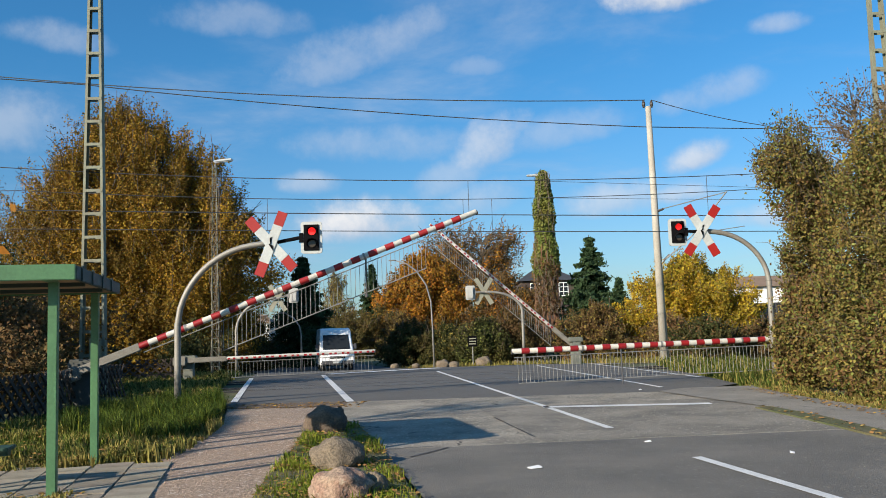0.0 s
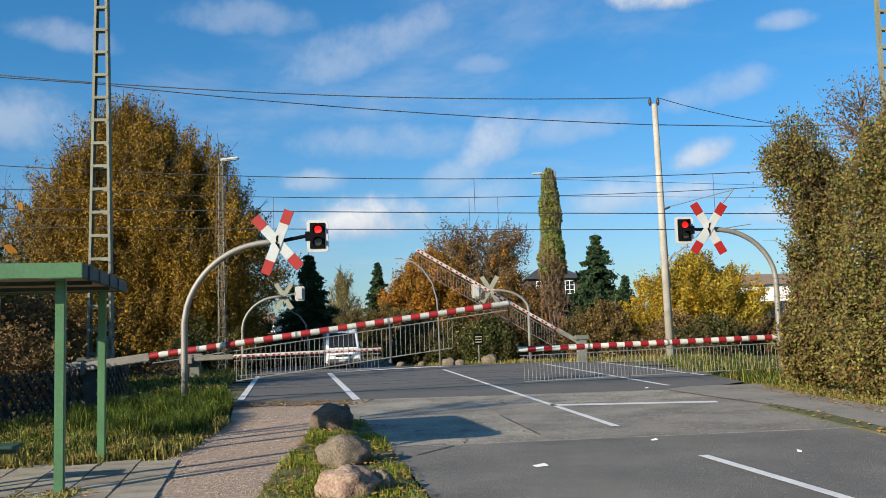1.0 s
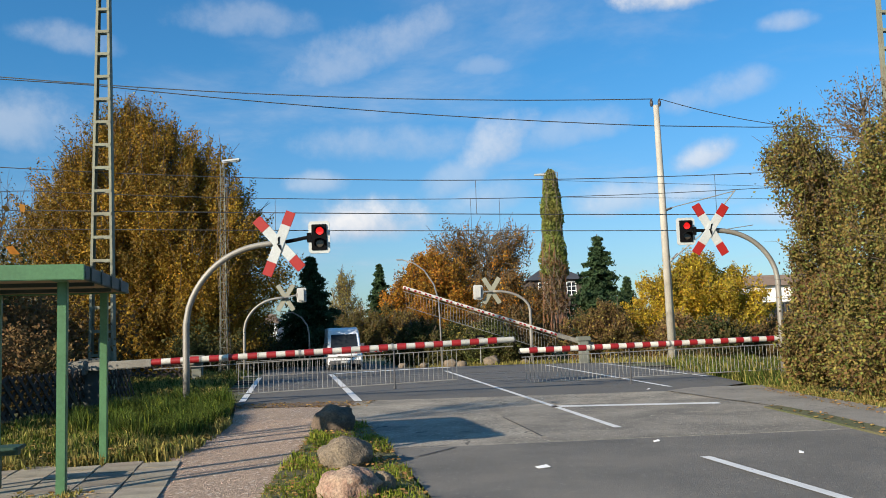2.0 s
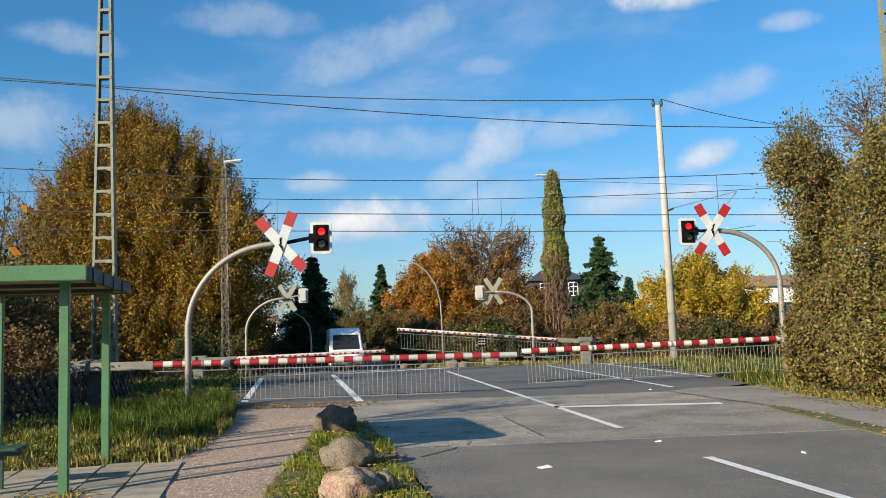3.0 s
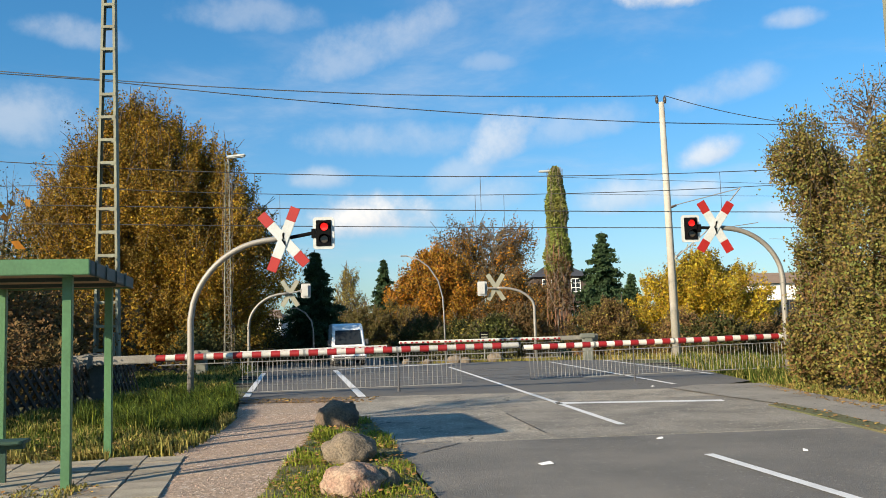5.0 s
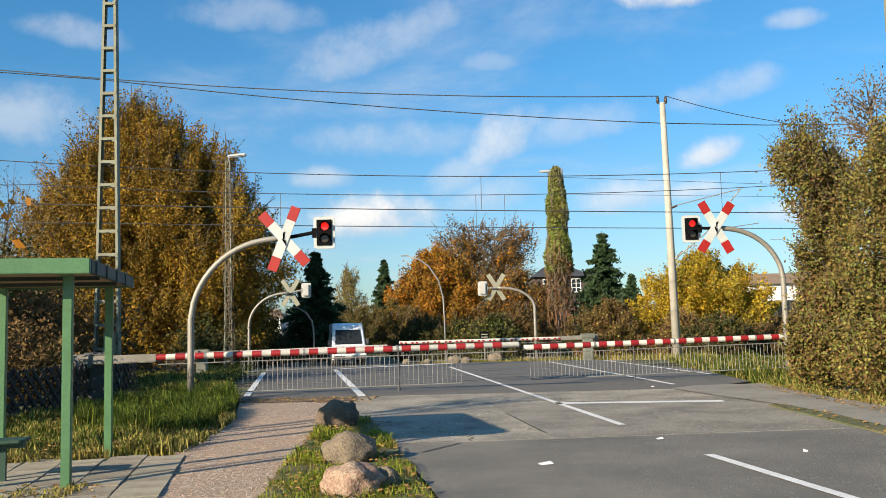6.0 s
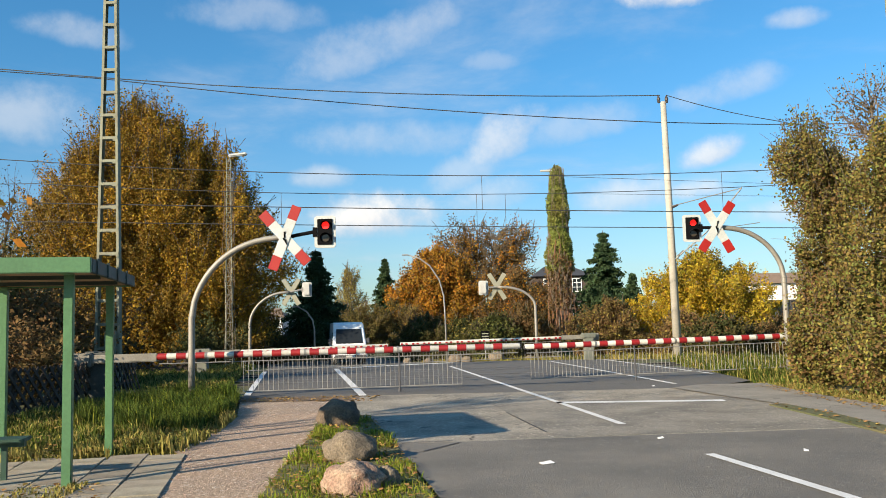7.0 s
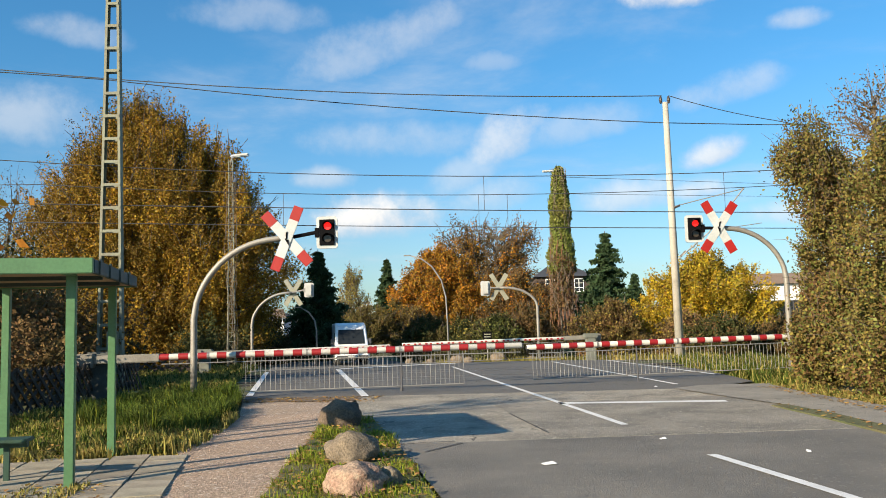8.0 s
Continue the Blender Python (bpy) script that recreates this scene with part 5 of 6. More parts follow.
# small tree beside the shelter with one long twig
th = empty("roadside_tree", pose(-3.54, 3.72, -0.05), "slender young tree with a few yellow leaves", "tree")
bm = BM()
limb(bm, (0, 0, 0), (0.06, 0, 2.5), 0.03, 0.014, 0.02, 8, 6)
for q in range(2):
    limb(bm, (0.03, 0, 1.75 + q * 0.2), (-0.3, float(RNG.normal(0, 0.18)), 2.2 + q * 0.18), 0.011, 0.003, 0.1, 5, 4)
tip = limb(bm, (0.03, 0, 2.0), (1.74, -0.12, 2.19), 0.012, 0.003, 0.02, 5, 8)
part("trunk", bm, "bark", th)
C = np.concatenate([np.array(tip[5:])[RNG.integers(4, size=60)] + RNG.normal(0, 0.07, (60, 3)) - np.array([0.04, 0, 0.07]), np.array([-0.12, 0, 2.35]) + RNG.normal(0, 0.11, (60, 3))])
ob = new("crown", quads_mesh("crown", leaf_quads(C, np.full(len(C), 0.034)), "leaf_orange"))
ob.parent = th
# tree out of view, added so its twigs streak the old asphalt with shade
leafy("bare_tree", -9.6, 9.4, "bare unseen tree with a few withered leaves, added for its shadow", lobe_points(46, [(0, 0, 5.2, 1.5, 1.4, 0.9)], 0.5), "leaf_brown", 700, 0.06, 0.25, 0.14, 3, 0.08, 3.0, 46, 46, (), 0.8, up=0.2, bark="twig")
# spruces and shrubs behind the crossing
conifer(-8.9, 62, 7.9, 3.3, 42000, 0.10, "tall dark spruce behind the crossing")
conifer(-6.5, 100, 10.2, 3.0, 22000, 0.14, "dark spruce in the distance")
conifer(11.15, 60, 8.5, 3.0, 42000, 0.10, "dense dark green spruce beside the house")
conifer(20.0, 92, 7.4, 2.2, 7000, 0.16, "small dark spruce in the distance")
leafy("willow", -11.7, 112, "thin grey-green tree in the distance", dome_points(170, 2.6, 1.5, 10.3, 2.4), "leaf_olive", 13000, 0.11, 0.5, 0.22, 5, 0.12, 2.0, 170, 170, (("leaf_brown", 0.3),), 1.2)
leafy("orange_tree", -0.5, 96, "dense orange autumn tree", dome_points(560, 5.2, 0.8, 10.7, 3.6), "leaf_orange", 150000, 0.15, 0.55, 0.28, 6, 0.22, 1.0, 220, 120, (("leaf_gold", 0.22), ("leaf_brown", 0.15)), 0.9)
leafy("bare_tree", 6.0, 112, "tall half-bare tree with spreading branches", lobe_points(330, [(-2.8, 0, 12.6, 3.6, 3.5, 3.2), (2.6, 0, 11.6, 4.4, 4, 4.4), (0.4, 0, 8.5, 5.5, 4.5, 3.5)], 0.5), "leaf_brown", 22000, 0.15, 0.6, 0.3,
      6, 0.30, 3.0, 330, 330, (("leaf_orange", 0.4),), 1.6, up=0.3)
leafy("copper_tree", 6.9, 79, "copper-brown tree behind the signal", dome_points(240, 3.6, 0.5, 6.9, 3.4), "leaf_brown", 60000, 0.12, 0.4, 0.22, 5, 0.13, 0.5, 120, 140, (("leaf_orange", 0.3),), 0.9)
leafy("yellow_tree", 16.1, 54, "rounded bright yellow autumn tree", dome_points(460, 4.4, 0.4, 6.3, 3.8, 0.8), "leaf_yellow", 110000, 0.088, 0.36, 0.17, 6, 0.13, 0.4, 200, 160, (("leaf_olive", 0.18), ("leaf_gold", 0.2)), 0.6)
for x, y, h, s, lf, second, lab in [(-6.9, 79, 4.6, 3.0, "leaf_hedge", "leaf_brown", "olive-green hedge shrub behind the road"), (-2.6, 80, 3.9, 2.8, "leaf_brown", "leaf_olive", "russet hedge shrub behind the road"), (-4.6, 82, 4.7, 3.4, "leaf_hedge", "leaf_gold", "olive-green hedge shrub behind the road"),
                                    (-9.9, 84, 3.6, 3.4, "leaf_hedge", "leaf_brown", "olive-brown hedge shrub behind the road"), (-1.0, 58, 3.0, 2.2, "leaf_dark", "leaf_brown", "dark green hedge shrub in shade"), (1.2, 57, 2.7, 2.0, "leaf_dark", "leaf_olive", "dark green hedge shrub in shade"),
                                    (3.3, 55, 2.8, 1.5, "leaf_dark", "leaf_ivy", "dark green laurel shrub behind the signal"), (5.2, 57, 3.6, 2.0, "leaf_brown", "leaf_dark", "brown thicket with bare stems"), (9.9, 53, 3.7, 2.3, "leaf_brown", "leaf_olive", "russet shrub below the spruce"), (12.8, 47, 2.3, 1.7, "leaf_brown", "leaf_olive", "russet shrub beside the pole"),
                                    (14.2, 45, 1.9, 1.7, "leaf_dark", "leaf_brown", "dark bramble thicket beside the tracks"), (18.2, 46, 2.0, 2.0, "leaf_brown", "leaf_dark", "russet bramble thicket beside the tracks"), (-13, 62, 3.6, 3.0, "leaf_dark", "leaf_brown", "dark shrub behind the barrier"), (-11.9, 57, 2.5, 1.7, "leaf_dark", "leaf_brown", "dark shrub beside the spruce"), (-22, 46, 4.5, 3.4, "leaf_dark", "leaf_brown", "dark shrub behind the golden tree")]:
    leafy("shrub", x, y, lab, dome_points(170, s * 1.12, 0.15, h, 2.4, 0.9), lf, 30000, 0.085, 0.24, 0.14, 6, 0.05, 0.2, 90, 70, ((second, 0.28),), 0.6)
# overgrown bushes beside the pavement
leafy("ivy_tree", 9.9, 22.2, "slender tree smothered in ivy with bare twig ends", lobe_points(620, [(-0.4, 0, 5.6, 0.85, 0.8, 1.3), (-0.05, 0, 3.7, 0.8, 0.8, 1.5), (0.05, 0, 2.0, 0.95, 0.9, 1.6), (0.5, 0.2, 5.0, 0.7, 0.7, 0.9)]), "leaf_bush", 46000, 0.05, 0.17, 0.10,
      3, 0.09, 2.5, 260, 520, (("leaf_ivy", 0.34), ("leaf_brown", 0.2)), 0.5, up=0.1)
leafy("overgrown_bush", 11.0, 19.8, "tall olive-brown bush with ivy and bare twigs", lobe_points(1100, [(-0.35, 0.4, 4.6, 1.15, 1.3, 1.6), (0.7, -0.3, 5.0, 1.5, 1.5, 1.7), (-0.7, 0.0, 2.4, 1.4, 1.4, 1.8), (0.4, -1.2, 2.6, 1.7, 1.5, 2.4), (-1.4, -0.8, 1.0, 1.2, 1.5, 1.0)]), "leaf_bush", 125000, 0.05, 0.2, 0.11,
      8, 0.09, 1.0, 420, 900, (("leaf_brown", 0.34), ("leaf_ivy", 0.18)), 0.5, up=0.3)
leafy("bramble", 8.95, 20.8, "low green brambles at the edge of the pavement", lobe_points(220, [(-0.05, 0, 0.9, 0.75, 0.9, 1.0), (0.4, 0.3, 1.7, 0.7, 0.7, 1.0)]), "leaf_bush", 27000, 0.05, 0.15, 0.09, 7, 0.03, 0.0, 100, 90, (("leaf_ivy", 0.35), ("leaf_brown", 0.3)), 0.4, "bramble", "brambles")
leafy("bramble", 9.0, 17.6, "low russet brambles at the edge of the pavement", lobe_points(170, [(0, 0, 0.65, 0.9, 1.5, 0.75), (0.7, 0.5, 1.3, 0.8, 1.2, 0.9)]), "leaf_brown", 24000, 0.05, 0.15, 0.09, 7, 0.03, 0.0, 100, 90, (("leaf_olive", 0.4), ("leaf_ivy", 0.15)), 0.4, "bramble", "brambles")
leafy("bramble", 9.6, 14.6, "low russet brambles at the edge of the pavement", lobe_points(150, [(0, 0, 0.8, 1.1, 1.6, 0.95)]), "leaf_brown", 18000, 0.05, 0.15, 0.09, 7, 0.03, 0.0, 90, 70, (("leaf_olive", 0.4),), 0.4, "bramble", "brambles")
leafy("bare_tree", 13.0, 24.8, "bare twiggy tree above the bushes", lobe_points(170, [(-0.7, 0, 7.3, 1.0, 1.0, 1.6), (0.6, 0, 7.2, 1.5, 1.4, 1.8)], 0.5), "leaf_brown", 3600, 0.05, 0.25, 0.14, 4, 0.07, 4.0, 170, 170, (), 0.5, up=0.2, bark="twig")


# ---- street lamps ----
def column_lamp(x, y, h, label, head=0.55, s=1, r=0.05):
    th = empty("street_lamp", pose(x, y, gz(y) - 0.02), label, "street lamp", "street lamps")
    bm = BM()
    tube(bm, [(0, 0, 0), (0, 0, h)], [r * 1.4, r], 10)
    part("column", bm, "concrete", th, smooth=True)
    bm = BM()
    tube(bm, [(0, 0, h), (s * 0.2, 0, h + 0.12), (s * 0.35, 0, h + 0.14)], 0.03, 8)
    part("bracket", bm, "steel_dull", th)
    bm = BM()
    box(bm, s * (0.2 + head / 2), 0, h + 0.17, head + 0.3, 0.26, 0.13, None, 0.04)
    part("lantern", bm, "sign_white", th, "flat pale lantern")
    return th


def lattice_lamp(x, y, h, label):
    """a slim ladder-like lamp column of two legs and short rungs, with a flat lantern."""
    th = empty("street_lamp", pose(x, y, gz(y) - 0.02), label, "street lamp", "street lamps")
    for s in (-1, 1):
        bm = BM()
        tube(bm, [(s * 0.17, 0, 0), (s * 0.085, 0, h)], [0.035, 0.026], 6)
        part("leg", bm, "mast_green", th)
    z, k = 0.4, 1
    while z < h - 0.1:
        w = 0.17 - 0.085 * z / h
        bm = BM()
        tube(bm, [(-w, 0, z), (w, 0, z)], 0.016, 5)
        tube(bm, [(-w * k, 0, z), (w * k, 0, min(z + 0.42, h))], 0.010, 5)
        part("rung", bm, "mast_green", th)
        z, k = z + 0.42, -k
    bm = BM()
    tube(bm, [(0, 0, h - 0.1), (0.06, 0, h + 0.1), (0.2, 0, h + 0.15)], 0.035, 8)
    part("bracket", bm, "steel_dull", th)
    bm = BM()
    box(bm, 0.42, 0, 0, 0.86, 0.28, 0.13, Matrix.Translation((0, 0, h + 0.17)) @ Matrix.Rotation(radians(-5), 4, 'Y'), 0.045)
    part("lantern", bm, "sign_white", th, "flat pale lantern")


lattice_lamp(-9.72, 40, 9.6, "slim lattice street lamp with a flat lantern, overgrown with bare vine")
column_lamp(7.95, 60, 12.55, "street lamp column thickly overgrown with ivy", 0.6, -1)


def vine(x, y, z0, z1, r, n, size, leaf, label, r1=None):
    t = RNG.random(n)
    a = RNG.random(n) * 2 * np.pi
    rr = (r + ((r1 or r) - r) * t) * RNG.random(n) ** 0.35 * (0.88 + 0.16 * np.sin(t * 13 + a * 2) + 0.12 * np.sin(t * 37 + a * 5)) * np.sqrt(1 - np.clip((t - 0.88) / 0.125, 0, 1) ** 2)
    P = np.stack([x + np.cos(a) * rr, y + np.sin(a) * rr, z0 + (z1 - z0) * t + RNG.normal(0, 0.1, n)], 1)
    th = empty("climbing_vine", pose(0, 0, 0), label, "vine", "climbing vines")
    ob = new("leaves", quads_mesh("leaves", leaf_quads(P, np.full(n, size)), leaf))
    ob.parent = th
    bm = BM()
    for i in range(26 if r > 0.5 else 11):
        a = RNG.random() * 6.28
        q = []
        for k in range(8):
            tt = k / 7
            q.append((x + math.cos(a) * (r + ((r1 or r) - r) * tt) * 0.8 + float(RNG.normal(0, 0.08)), y + math.sin(a) * r * 0.8, z0 + (z1 - z0) * tt))
            a += float(RNG.normal(0, 0.4))
        tube(bm, q, 0.009 if r < 0.5 else 0.014, 4)
    part("stem", bm, "twig", th)


vine(8.12, 60, 5.2, 12.35, 0.98, 22000, 0.105, "leaf_vine", "dense green ivy round a lamp column", 0.56)
vine(8.05, 59.8, 2.6, 6.4, 0.95, 2600, 0.10, "leaf_brown", "withered brown ivy round a lamp column", 0.95)
vine(-9.72, 40, gz(40), 9.0, 0.30, 700, 0.05, "leaf_brown", "bare brown vine round a slim lamp column", 0.24)
# long withered runners that hang below the ivy
th = empty("hanging_vine", pose(8.1, 59.75, 0), "curtain of withered brown vine runners below the ivy", "vine", "climbing vines")
for i in range(46):
    a, r = RNG.random() * 6.28, 0.25 + 0.75 * RNG.random()
    q, z = [], 6.9 + float(RNG.normal(0, 0.5))
    low = float(RNG.uniform(0.2, 3.2))
    n = 7
    for k in range(n + 1):
        t = k / n
        q.append((math.cos(a) * r * (0.8 + 0.25 * t) + float(RNG.normal(0, 0.06)), math.sin(a) * r * 0.6, z + (low - z) * t))
    bm = BM()
    tube(bm, q, 0.022, 4)
    part("runner", bm, "vine_red", th)


def arm_lamp(x, y, pts, label):
    th = empty("street_lamp", pose(x, y, gz(y) - 0.02), label, "street lamp", "street lamps")
    bm = BM()
    tube(bm, pts, [0.07] + [0.045] * (len(pts) - 2) + [0.03], 8)
    part("column", bm, "steel_dull", th, smooth=True)
    bm = BM()
    a = Vector(pts[-1])
    box(bm, a.x - 0.14, a.y, a.z, 0.42, 0.14, 0.07, None, 0.02)
    part("lantern", bm, "steel_dull", th)


arm_lamp(0.2, 52, [(0, 0, 0), (-0.05, 0, 2.6), (-0.1, 0, 3.9), (-0.35, 0, 4.9), (-0.9, 0, 5.75), (-1.5, 0, 6.2), (-2.2, 0, 6.42)], "grey street lamp with a long curved arm")
arm_lamp(-7.6, 52, [(0, 0, 0), (0, 0, 2.1), (-0.1, 0, 2.7), (-0.45, 0, 3.2), (-0.95, 0, 3.5)], "small grey lamp post with a curved arm")


# ---- van ----
def van():
    th = empty("delivery_van", pose(-5.45, 51.6, gz(52), 0, 0, 10), "white high-roof delivery van waiting with dark windscreen", "van")
    W, L = 2.0, 5.6
    prof = [(0.12, 0.36), (0.0, 0.55), (0.02, 0.86), (0.22, 1.02), (0.75, 1.18), (1.32, 2.02), (1.62, 2.34), (2.2, 2.46), (L, 2.44), (L, 0.36)]
    bm = BM()
    n = len(prof)
    secs = []
    for x, s in ((-W / 2, 0.0), (-W / 2 + 0.07, 0.05), (W / 2 - 0.07, 0.05), (W / 2, 0.0)):
        secs.append([bm.verts.new((x * (1 - 0.07 * max(z - 1.1, 0)), y - (s if y < 2.3 else 0), z + (s * 0.8 if z > 1.9 else 0))) for y, z in prof])
    for a, b in zip(secs, secs[1:]):
        for i in range(n):
            j = (i + 1) % n
            bm.faces.new((a[i], a[j], b[j], b[i]))
    bm.faces.new(secs[0])
    bm.faces.new(secs[-1][::-1])
    part("body", bm, "van_white", th)
    bm = BM()
    v = [(-0.80, 0.78, 1.20), (0.80, 0.78, 1.20), (0.74, 1.33, 2.04), (-0.74, 1.33, 2.04)]
    d = Vector((0, -0.075, 0.055))
    f = bm.faces.new([bm.verts.new(Vector(p) + d) for p in v])
    r = bmesh.ops.extrude_face_region(bm, geom=[f])
    bmesh.ops.translate(bm, verts=[q for q in r['geom'] if isinstance(q, bmesh.types.BMVert)], vec=(0, 0.03, -0.02))
    part("windscreen", bm, "glass", th, "dark windscreen")
    for s in (-1, 1):
        bm = BM()
        profile_x(bm, [(1.02, 1.22), (1.95, 1.22), (1.95, 1.9), (1.5, 1.9)], s * 0.935, s * 0.965)
        part("side_window", bm, "glass", th)
        bm = BM()
        box(bm, s * 0.70, 0.10, 0.86, 0.36, 0.14, 0.2, Matrix.Identity(4), 0.03)
        part("headlight", bm, "headlight", th)
        bm = BM()
        box(bm, s * 1.12, 0.98, 1.38, 0.2, 0.12, 0.34, None, 0.03)
        tube(bm, [(s * 0.92, 1.0, 1.25), (s * 1.1, 0.98, 1.25)], 0.025, 6)
        part("wing_mirror", bm, "plastic_grey", th)
        for y in (0.85, 4.5):
            w = new("wheel")
            w.parent = th
            w.matrix_local = pose(s * 0.84, y, 0.34)
            bm = BM()
            tube(bm, [(-0.11, 0, 0), (-0.09, 0, 0), (0.09, 0, 0), (0.11, 0, 0)], [0.30, 0.34, 0.34, 0.30], 20)
            part("tyre", bm, "tyre", w, smooth=True)
            bm = BM()
            tube(bm, [(-0.125, 0, 0), (0.125, 0, 0)], 0.2, 16)
            part("rim", bm, "steel_dull", w)
    bm = BM()
    box(bm, 0, 0.04, 0.5, 1.9, 0.2, 0.26, None, 0.04)
    part("bumper", bm, "plastic_grey", th, "dark grey plastic bumper")
    bm = BM()
    box(bm, 0, -0.02, 0.78, 0.9, 0.08, 0.14, None, 0.02)
    part("grille", bm, "black", th)
    bm = BM()
    box(bm, 0, -0.075, 0.5, 0.52, 0.02, 0.11)
    part("number_plate", bm, "sign_white", th)
    for s in (-0.35, 0.3):
        bm = BM()
        tube(bm, [(s - 0.35, 0.70, 1.235), (s + 0.3, 0.76, 1.34)], 0.012, 5)
        part("wiper", bm, "black", th)


van()


# ---- houses ----
def window(parent, x, y, z, w, h, cols=2, rows=3, frame_mat="frame_white", ny=-1):
    wn = new("window")
    wn.parent = parent
    wn.matrix_local = pose(x, y, z)
    bm = BM()
    box(bm, 0, ny * 0.0, 0, w, 0.06, h)
    part("pane", bm, "glass", wn)
    bm = BM()
    t = 0.07
    for sx in (-1, 1):
        box(bm, sx * (w / 2 - t / 2), ny * 0.04, 0, t, 0.05, h)
    for sz in (-1, 1):
        box(bm, 0, ny * 0.04, sz * (h / 2 - t / 2), w - 2 * t, 0.05, t)
    for c in range(1, cols):
        box(bm, -w / 2 + w * c / cols, ny * 0.04, 0, 0.06, 0.04, h - 2 * t)
    for r in range(1, rows):
        box(bm, 0, ny * 0.045, -h / 2 + h * r / rows, w - 2 * t, 0.04, 0.05)
    part("frame", bm, frame_mat, wn)


def brick_house():
    y = 86
    th = empty("house", pose(11.85, y, gz(y)), "dark brick two-storey house with a slate hipped roof", "house")
    bm = BM()
    box(bm, 0, 4, 3.4, 5.4, 8, 6.8)
    part("wall", bm, "brick_wall", th)
    bm = BM()
    V = [bm.verts.new(v) for v in ((-3.0, -0.4, 6.8), (3.0, -0.4, 6.8), (3.0, 8.4, 6.8), (-3.0, 8.4, 6.8), (-1.3, 3.2, 8.0), (1.3, 3.2, 8.0), (1.3, 4.8, 8.0), (-1.3, 4.8, 8.0))]
    for f in ((0, 1, 5, 4), (1, 2, 6, 5), (2, 3, 7, 6), (3, 0, 4, 7), (4, 5, 6, 7), (3, 2, 1, 0)):
        bm.faces.new([V[i] for i in f])
    part("roof", bm, "roof_slate", th)
    bm = BM()
    box(bm, 1.2, 4, 8.1, 0.7, 0.7, 0.9)
    part("chimney", bm, "roof_slate", th)
    for x in (-1.4, 1.4):
        for z in (2.6, 5.9):
            window(th, x, -0.02, z, 0.95, 1.35)
    bm = BM()
    box(bm, 1.6, -0.9, 3.9, 1.6, 1.8, 0.18)
    part("porch_roof", bm, "frame_white", th)


brick_house()


def flat_building(x, y, w, h, yaw, label, band=True):
    th = empty("flat_building", pose(x, y, gz(y), 0, 0, yaw), label, "building", "low buildings")
    bm = BM()
    box(bm, 0, 5, h / 2, w, 10, h)
    part("wall", bm, "plaster", th)
    bm = BM()
    V = [bm.verts.new(v) for v in ((-w / 2 - 0.3, -0.3, h), (w / 2 + 0.3, -0.3, h), (w / 2 + 0.3, 10.3, h), (-w / 2 - 0.3, 10.3, h), (-w / 2 + 2, 5, h + 1.0), (w / 2 - 2, 5, h + 1.0))]
    for f in ((0, 1, 5, 4), (1, 2, 5), (2, 3, 4, 5), (3, 0, 4), (3, 2, 1, 0)):
        bm.faces.new([V[i] for i in f])
    part("roof", bm, "roof_brown", th)
    n = int(w / 2.2)
    for i in range(n):
        window(th, -w / 2 + 1.2 + i * 2.2, -0.02, h * 0.62, 2.1, 1.15, 2, 1, "plastic_grey")
    bm = BM()
    box(bm, 0, -0.05, 0.5, w + 0.02, 0.12, 1.0)
    part("plinth", bm, "box_grey", th)


flat_building(25, 62, 12, 4.6, 0, "low white building with a dark window band and brown roof")
flat_building(-17.6, 88, 3.0, 3.5, 0, "white building glimpsed between the trees")


# ---- small things on the ground ----
def paving():
    """concrete slabs in front of the shelter, half a metre square, slightly uneven."""
    th = empty("slab_paving", pose(-3.35, 11.4, 0, 0, 0, 11.5), "worn concrete paving slabs before the shelter", "paving", kind="structure")
    bm = BM()
    box(bm, 0, 0, -0.03, 0.485, 0.485, 0.06, None, 0.006)
    first = part("slab", bm, "slab", th)
    me = first.data
    k = 0
    for i in range(9):
        for j in range(-1, 9):
            ob = first if k == 0 else new("slab", me)
            ob.parent = th
            ob.matrix_local = pose(-0.26 - i * 0.5, -0.28 - j * 0.5 + (0.25 if i % 2 else 0), 0.008 + float(RNG.normal(0, 0.004)), float(RNG.normal(0, 0.5)), float(RNG.normal(0, 0.5)), float(RNG.normal(0, 0.4)))
            k += 1


paving()
for x, y, a in ((1.16, 10.28, 20), (4.35, 10.75, 70), (2.95, 12.2, 10), (5.2, 22.0, 40)):
    bm = BM()
    s = 0.075 if x < 2 else 0.04
    v = [bm.verts.new((-s, -s * 0.7, 0)), bm.verts.new((s, -s * 0.7, 0.006)), bm.verts.new((s, s * 0.7, 0.02)), bm.verts.new((-s, s * 0.7, 0.004))]
    f = bm.faces.new(v)
    bmesh.ops.extrude_face_region(bm, geom=[f])
    for q in list(bm.verts)[4:]:
        q.co.z += 0.004
    ob = link("litter", bm, "paper")
    ob.matrix_world = pose(x, y, 0.004, 0, 0, a)
    tagged(ob, "crumpled scrap of white paper on the road", "litter", "paper scraps")

th = empty("info_sign", pose(2.4, 50.2, gz(50) - 0.02), "small dark notice board on a short post", "sign")
bm = BM()
tube(bm, [(0, 0.03, 0), (0, 0.03, 1.5)], 0.03, 8)
part("post", bm, "steel_dull", th)
bm = BM()
box(bm, 0, 0, 1.45, 0.5, 0.03, 0.6, None, 0.005)
part("board", bm, "black", th)
for z in (1.3, 1.45, 1.6):
    bm = BM()
    box(bm, 0, -0.02, z, 0.38, 0.01, 0.06)
    part("text_bar", bm, "sign_back", th)

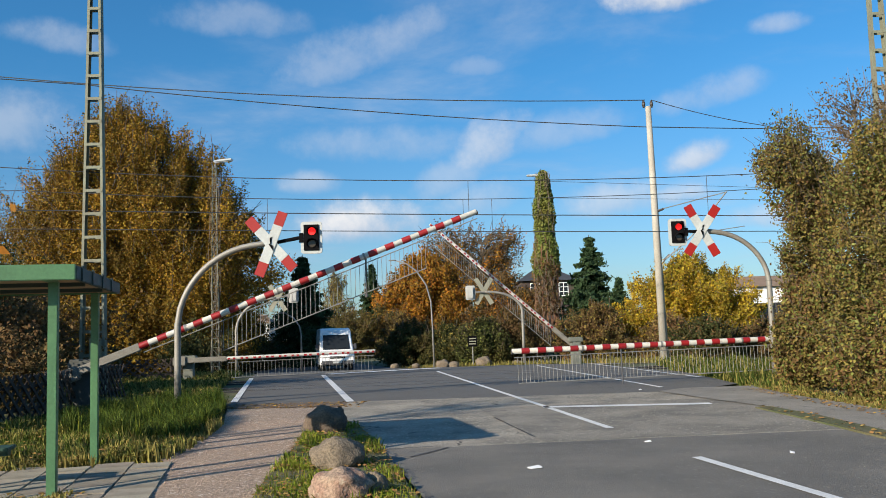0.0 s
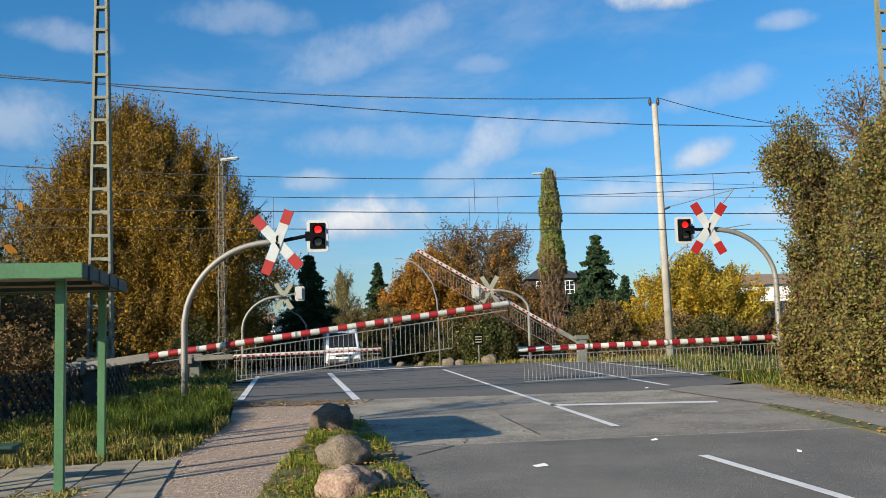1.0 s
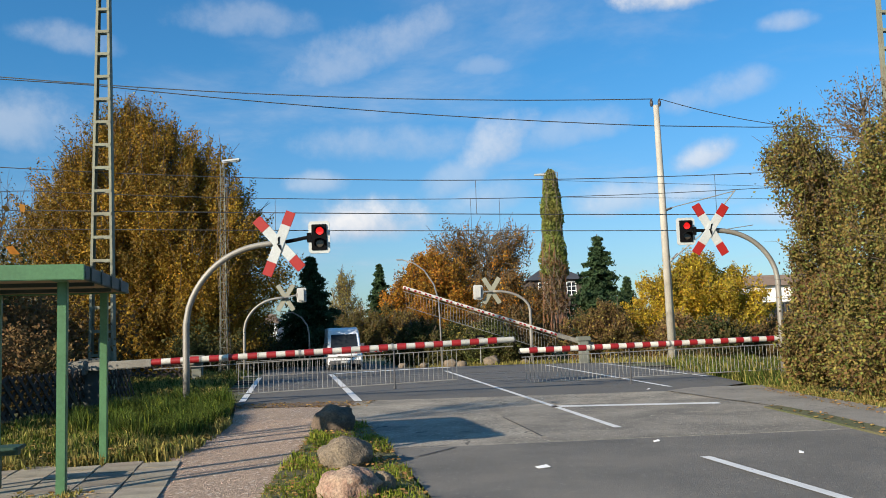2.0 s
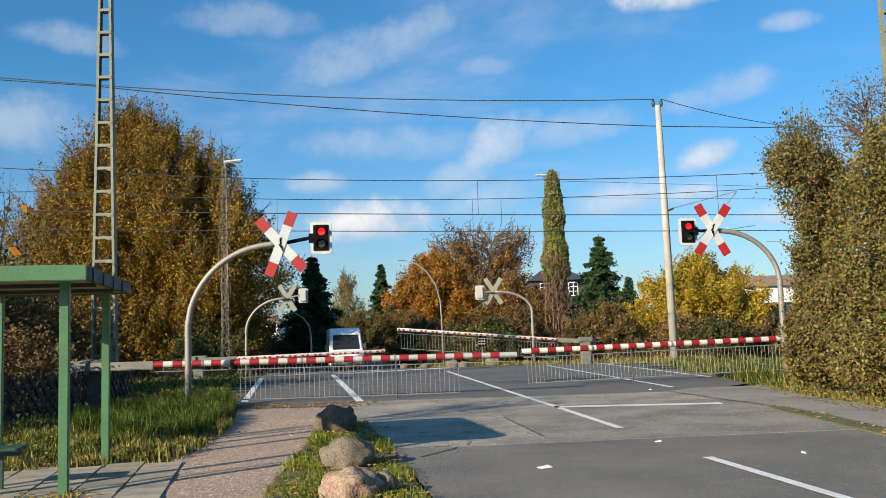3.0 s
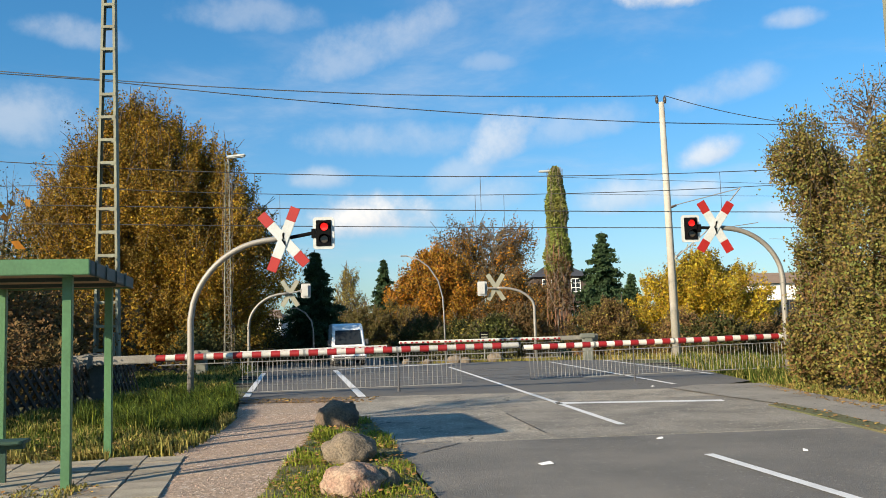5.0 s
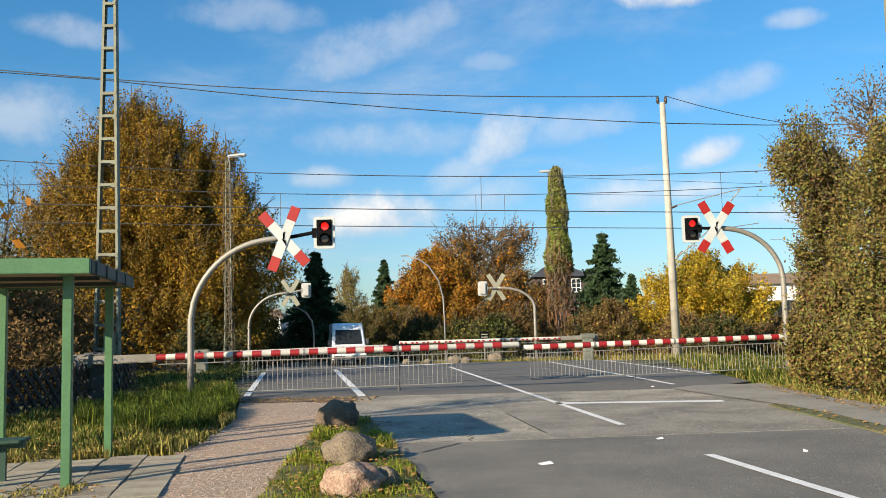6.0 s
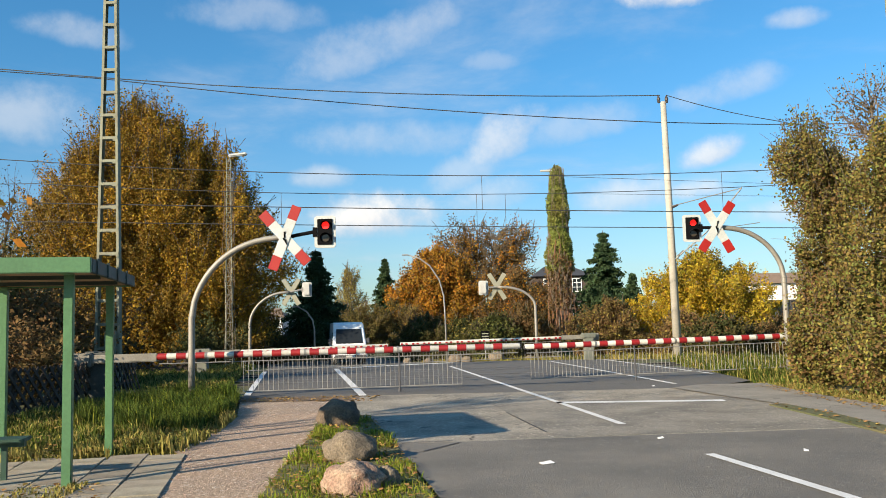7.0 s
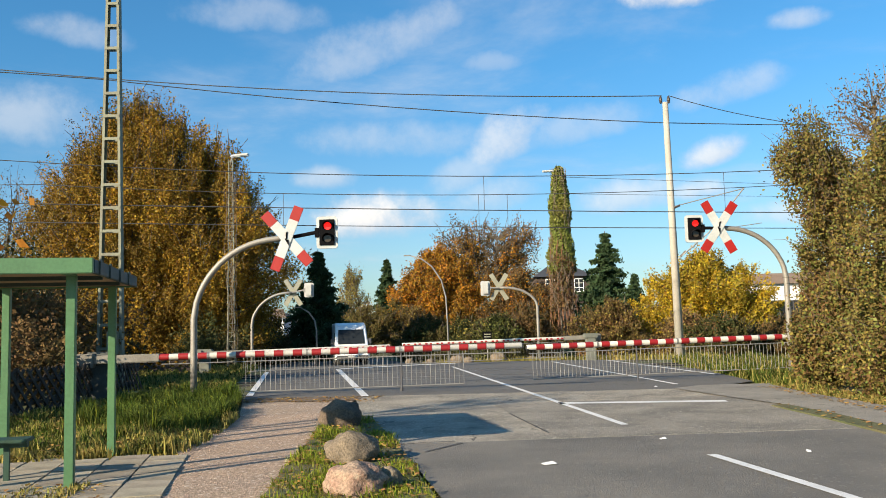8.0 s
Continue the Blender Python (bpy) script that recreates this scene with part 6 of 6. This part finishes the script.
# switch box on the lattice mast
th = empty("switch_box", pose(-10.28, 27.2, 1.02), "grey-green metal switch box on the mast", "switch box")
bm = BM()
box(bm, 0, 0, 0.36, 0.34, 0.16, 0.72, None, 0.02)
part("case", bm, "mast_green", th)
bm = BM()
box(bm, 0, -0.09, 0.36, 0.28, 0.02, 0.64, None, 0.01)
part("door", bm, "mast_green", th)


th = empty("relay_case", pose(-10.42, 27.22, 0.17), "dark green steel relay case between the mast legs", "relay case")
bm = BM()
box(bm, 0, 0, 0.31, 0.42, 0.2, 0.62, None, 0.02)
part("case", bm, "box_dark", th)
bm = BM()
box(bm, 0, -0.01, 0.65, 0.48, 0.26, 0.04, None, 0.01)
part("lid", bm, "mast_green", th)


# ---- what moves ----
LEFT_BOOM = [(0, 20.73), (0.3, 16.32), (0.6, 12.2), (0.9, 8.2), (1.0, 6.7), (1.1, 5.3), (1.2, 3.95), (1.3, 2.7), (1.4, 1.45), (1.5, 0.3), (1.6, -0.47), (1.7, -0.05), (2.0, 1.7), (2.3, 2.5), (2.6, 1.6), (2.8, 0.53),
             (2.9, 0.05), (3.0, -0.4), (3.1, 0.2), (3.2, 0.85), (3.3, 1.32), (3.4, 1.62), (3.6, 1.76), (3.7, 1.4), (3.8, 0.95), (3.9, 0.4), (4.0, -0.33), (4.1, -0.25), (4.2, 0.24), (4.3, 0.7), (4.5, 1.0), (4.6, 0.95), (4.7, 0.58),
             (4.85, -0.1), (5.0, 0.4), (5.15, 0.75), (5.3, 0.5), (5.5, -0.05), (5.65, 0.2), (5.8, -0.01), (5.9, 0.15), (6.0, 0.5), (6.3, 0.62), (6.6, 0.24), (6.8, 0.19), (7.4, 0.2), (8.0, 0.36)]
FAR_BOOM = [(0, 41.5), (0.3, 38.2), (0.6, 35.2), (0.9, 32.0), (1.2, 28.7), (1.5, 25.2), (1.7, 22.6), (2.0, 18.6), (2.4, 13.2), (2.8, 7.67), (2.9, 6.5), (3.0, 5.5), (3.2, 3.55), (3.3, 2.5), (3.5, 0.6), (3.7, -0.55), (3.8, -0.5), (3.9, -0.07), (4.0, 0.68), (4.1, 1.31),
            (4.2, 1.75), (4.4, 1.85), (4.6, 1.25), (4.9, -0.2), (5.2, 0.7), (5.5, 1.0), (5.8, 0.5), (6.0, -0.17), (6.5, -0.6), (7.0, -0.75), (8.0, -0.74)]


def swing(barrier_set, rows, drop):
    """the boom turns on its pivot; the bars and the support below it stay upright, and the lower rail hangs from them."""
    th, boom, low, bars = barrier_set
    z = boom.location.z
    walk(boom, [(t, pose(0, 0, z, 0, -a, 0)) for t, a in rows])
    walk(low, [(t, pose(-drop * math.sin(radians(a)), 0, -0.17 - drop * math.cos(radians(a)) + drop)) for t, a in rows])
    for b in bars:
        x, y, zz = b.location
        walk(b, [(t, pose(x, y, zz, 0, a, 0)) for t, a in rows])


def motions():
    swing(NEAR_L, LEFT_BOOM, 0.74)
    swing(FAR_R, FAR_BOOM, 0.68)


motions()
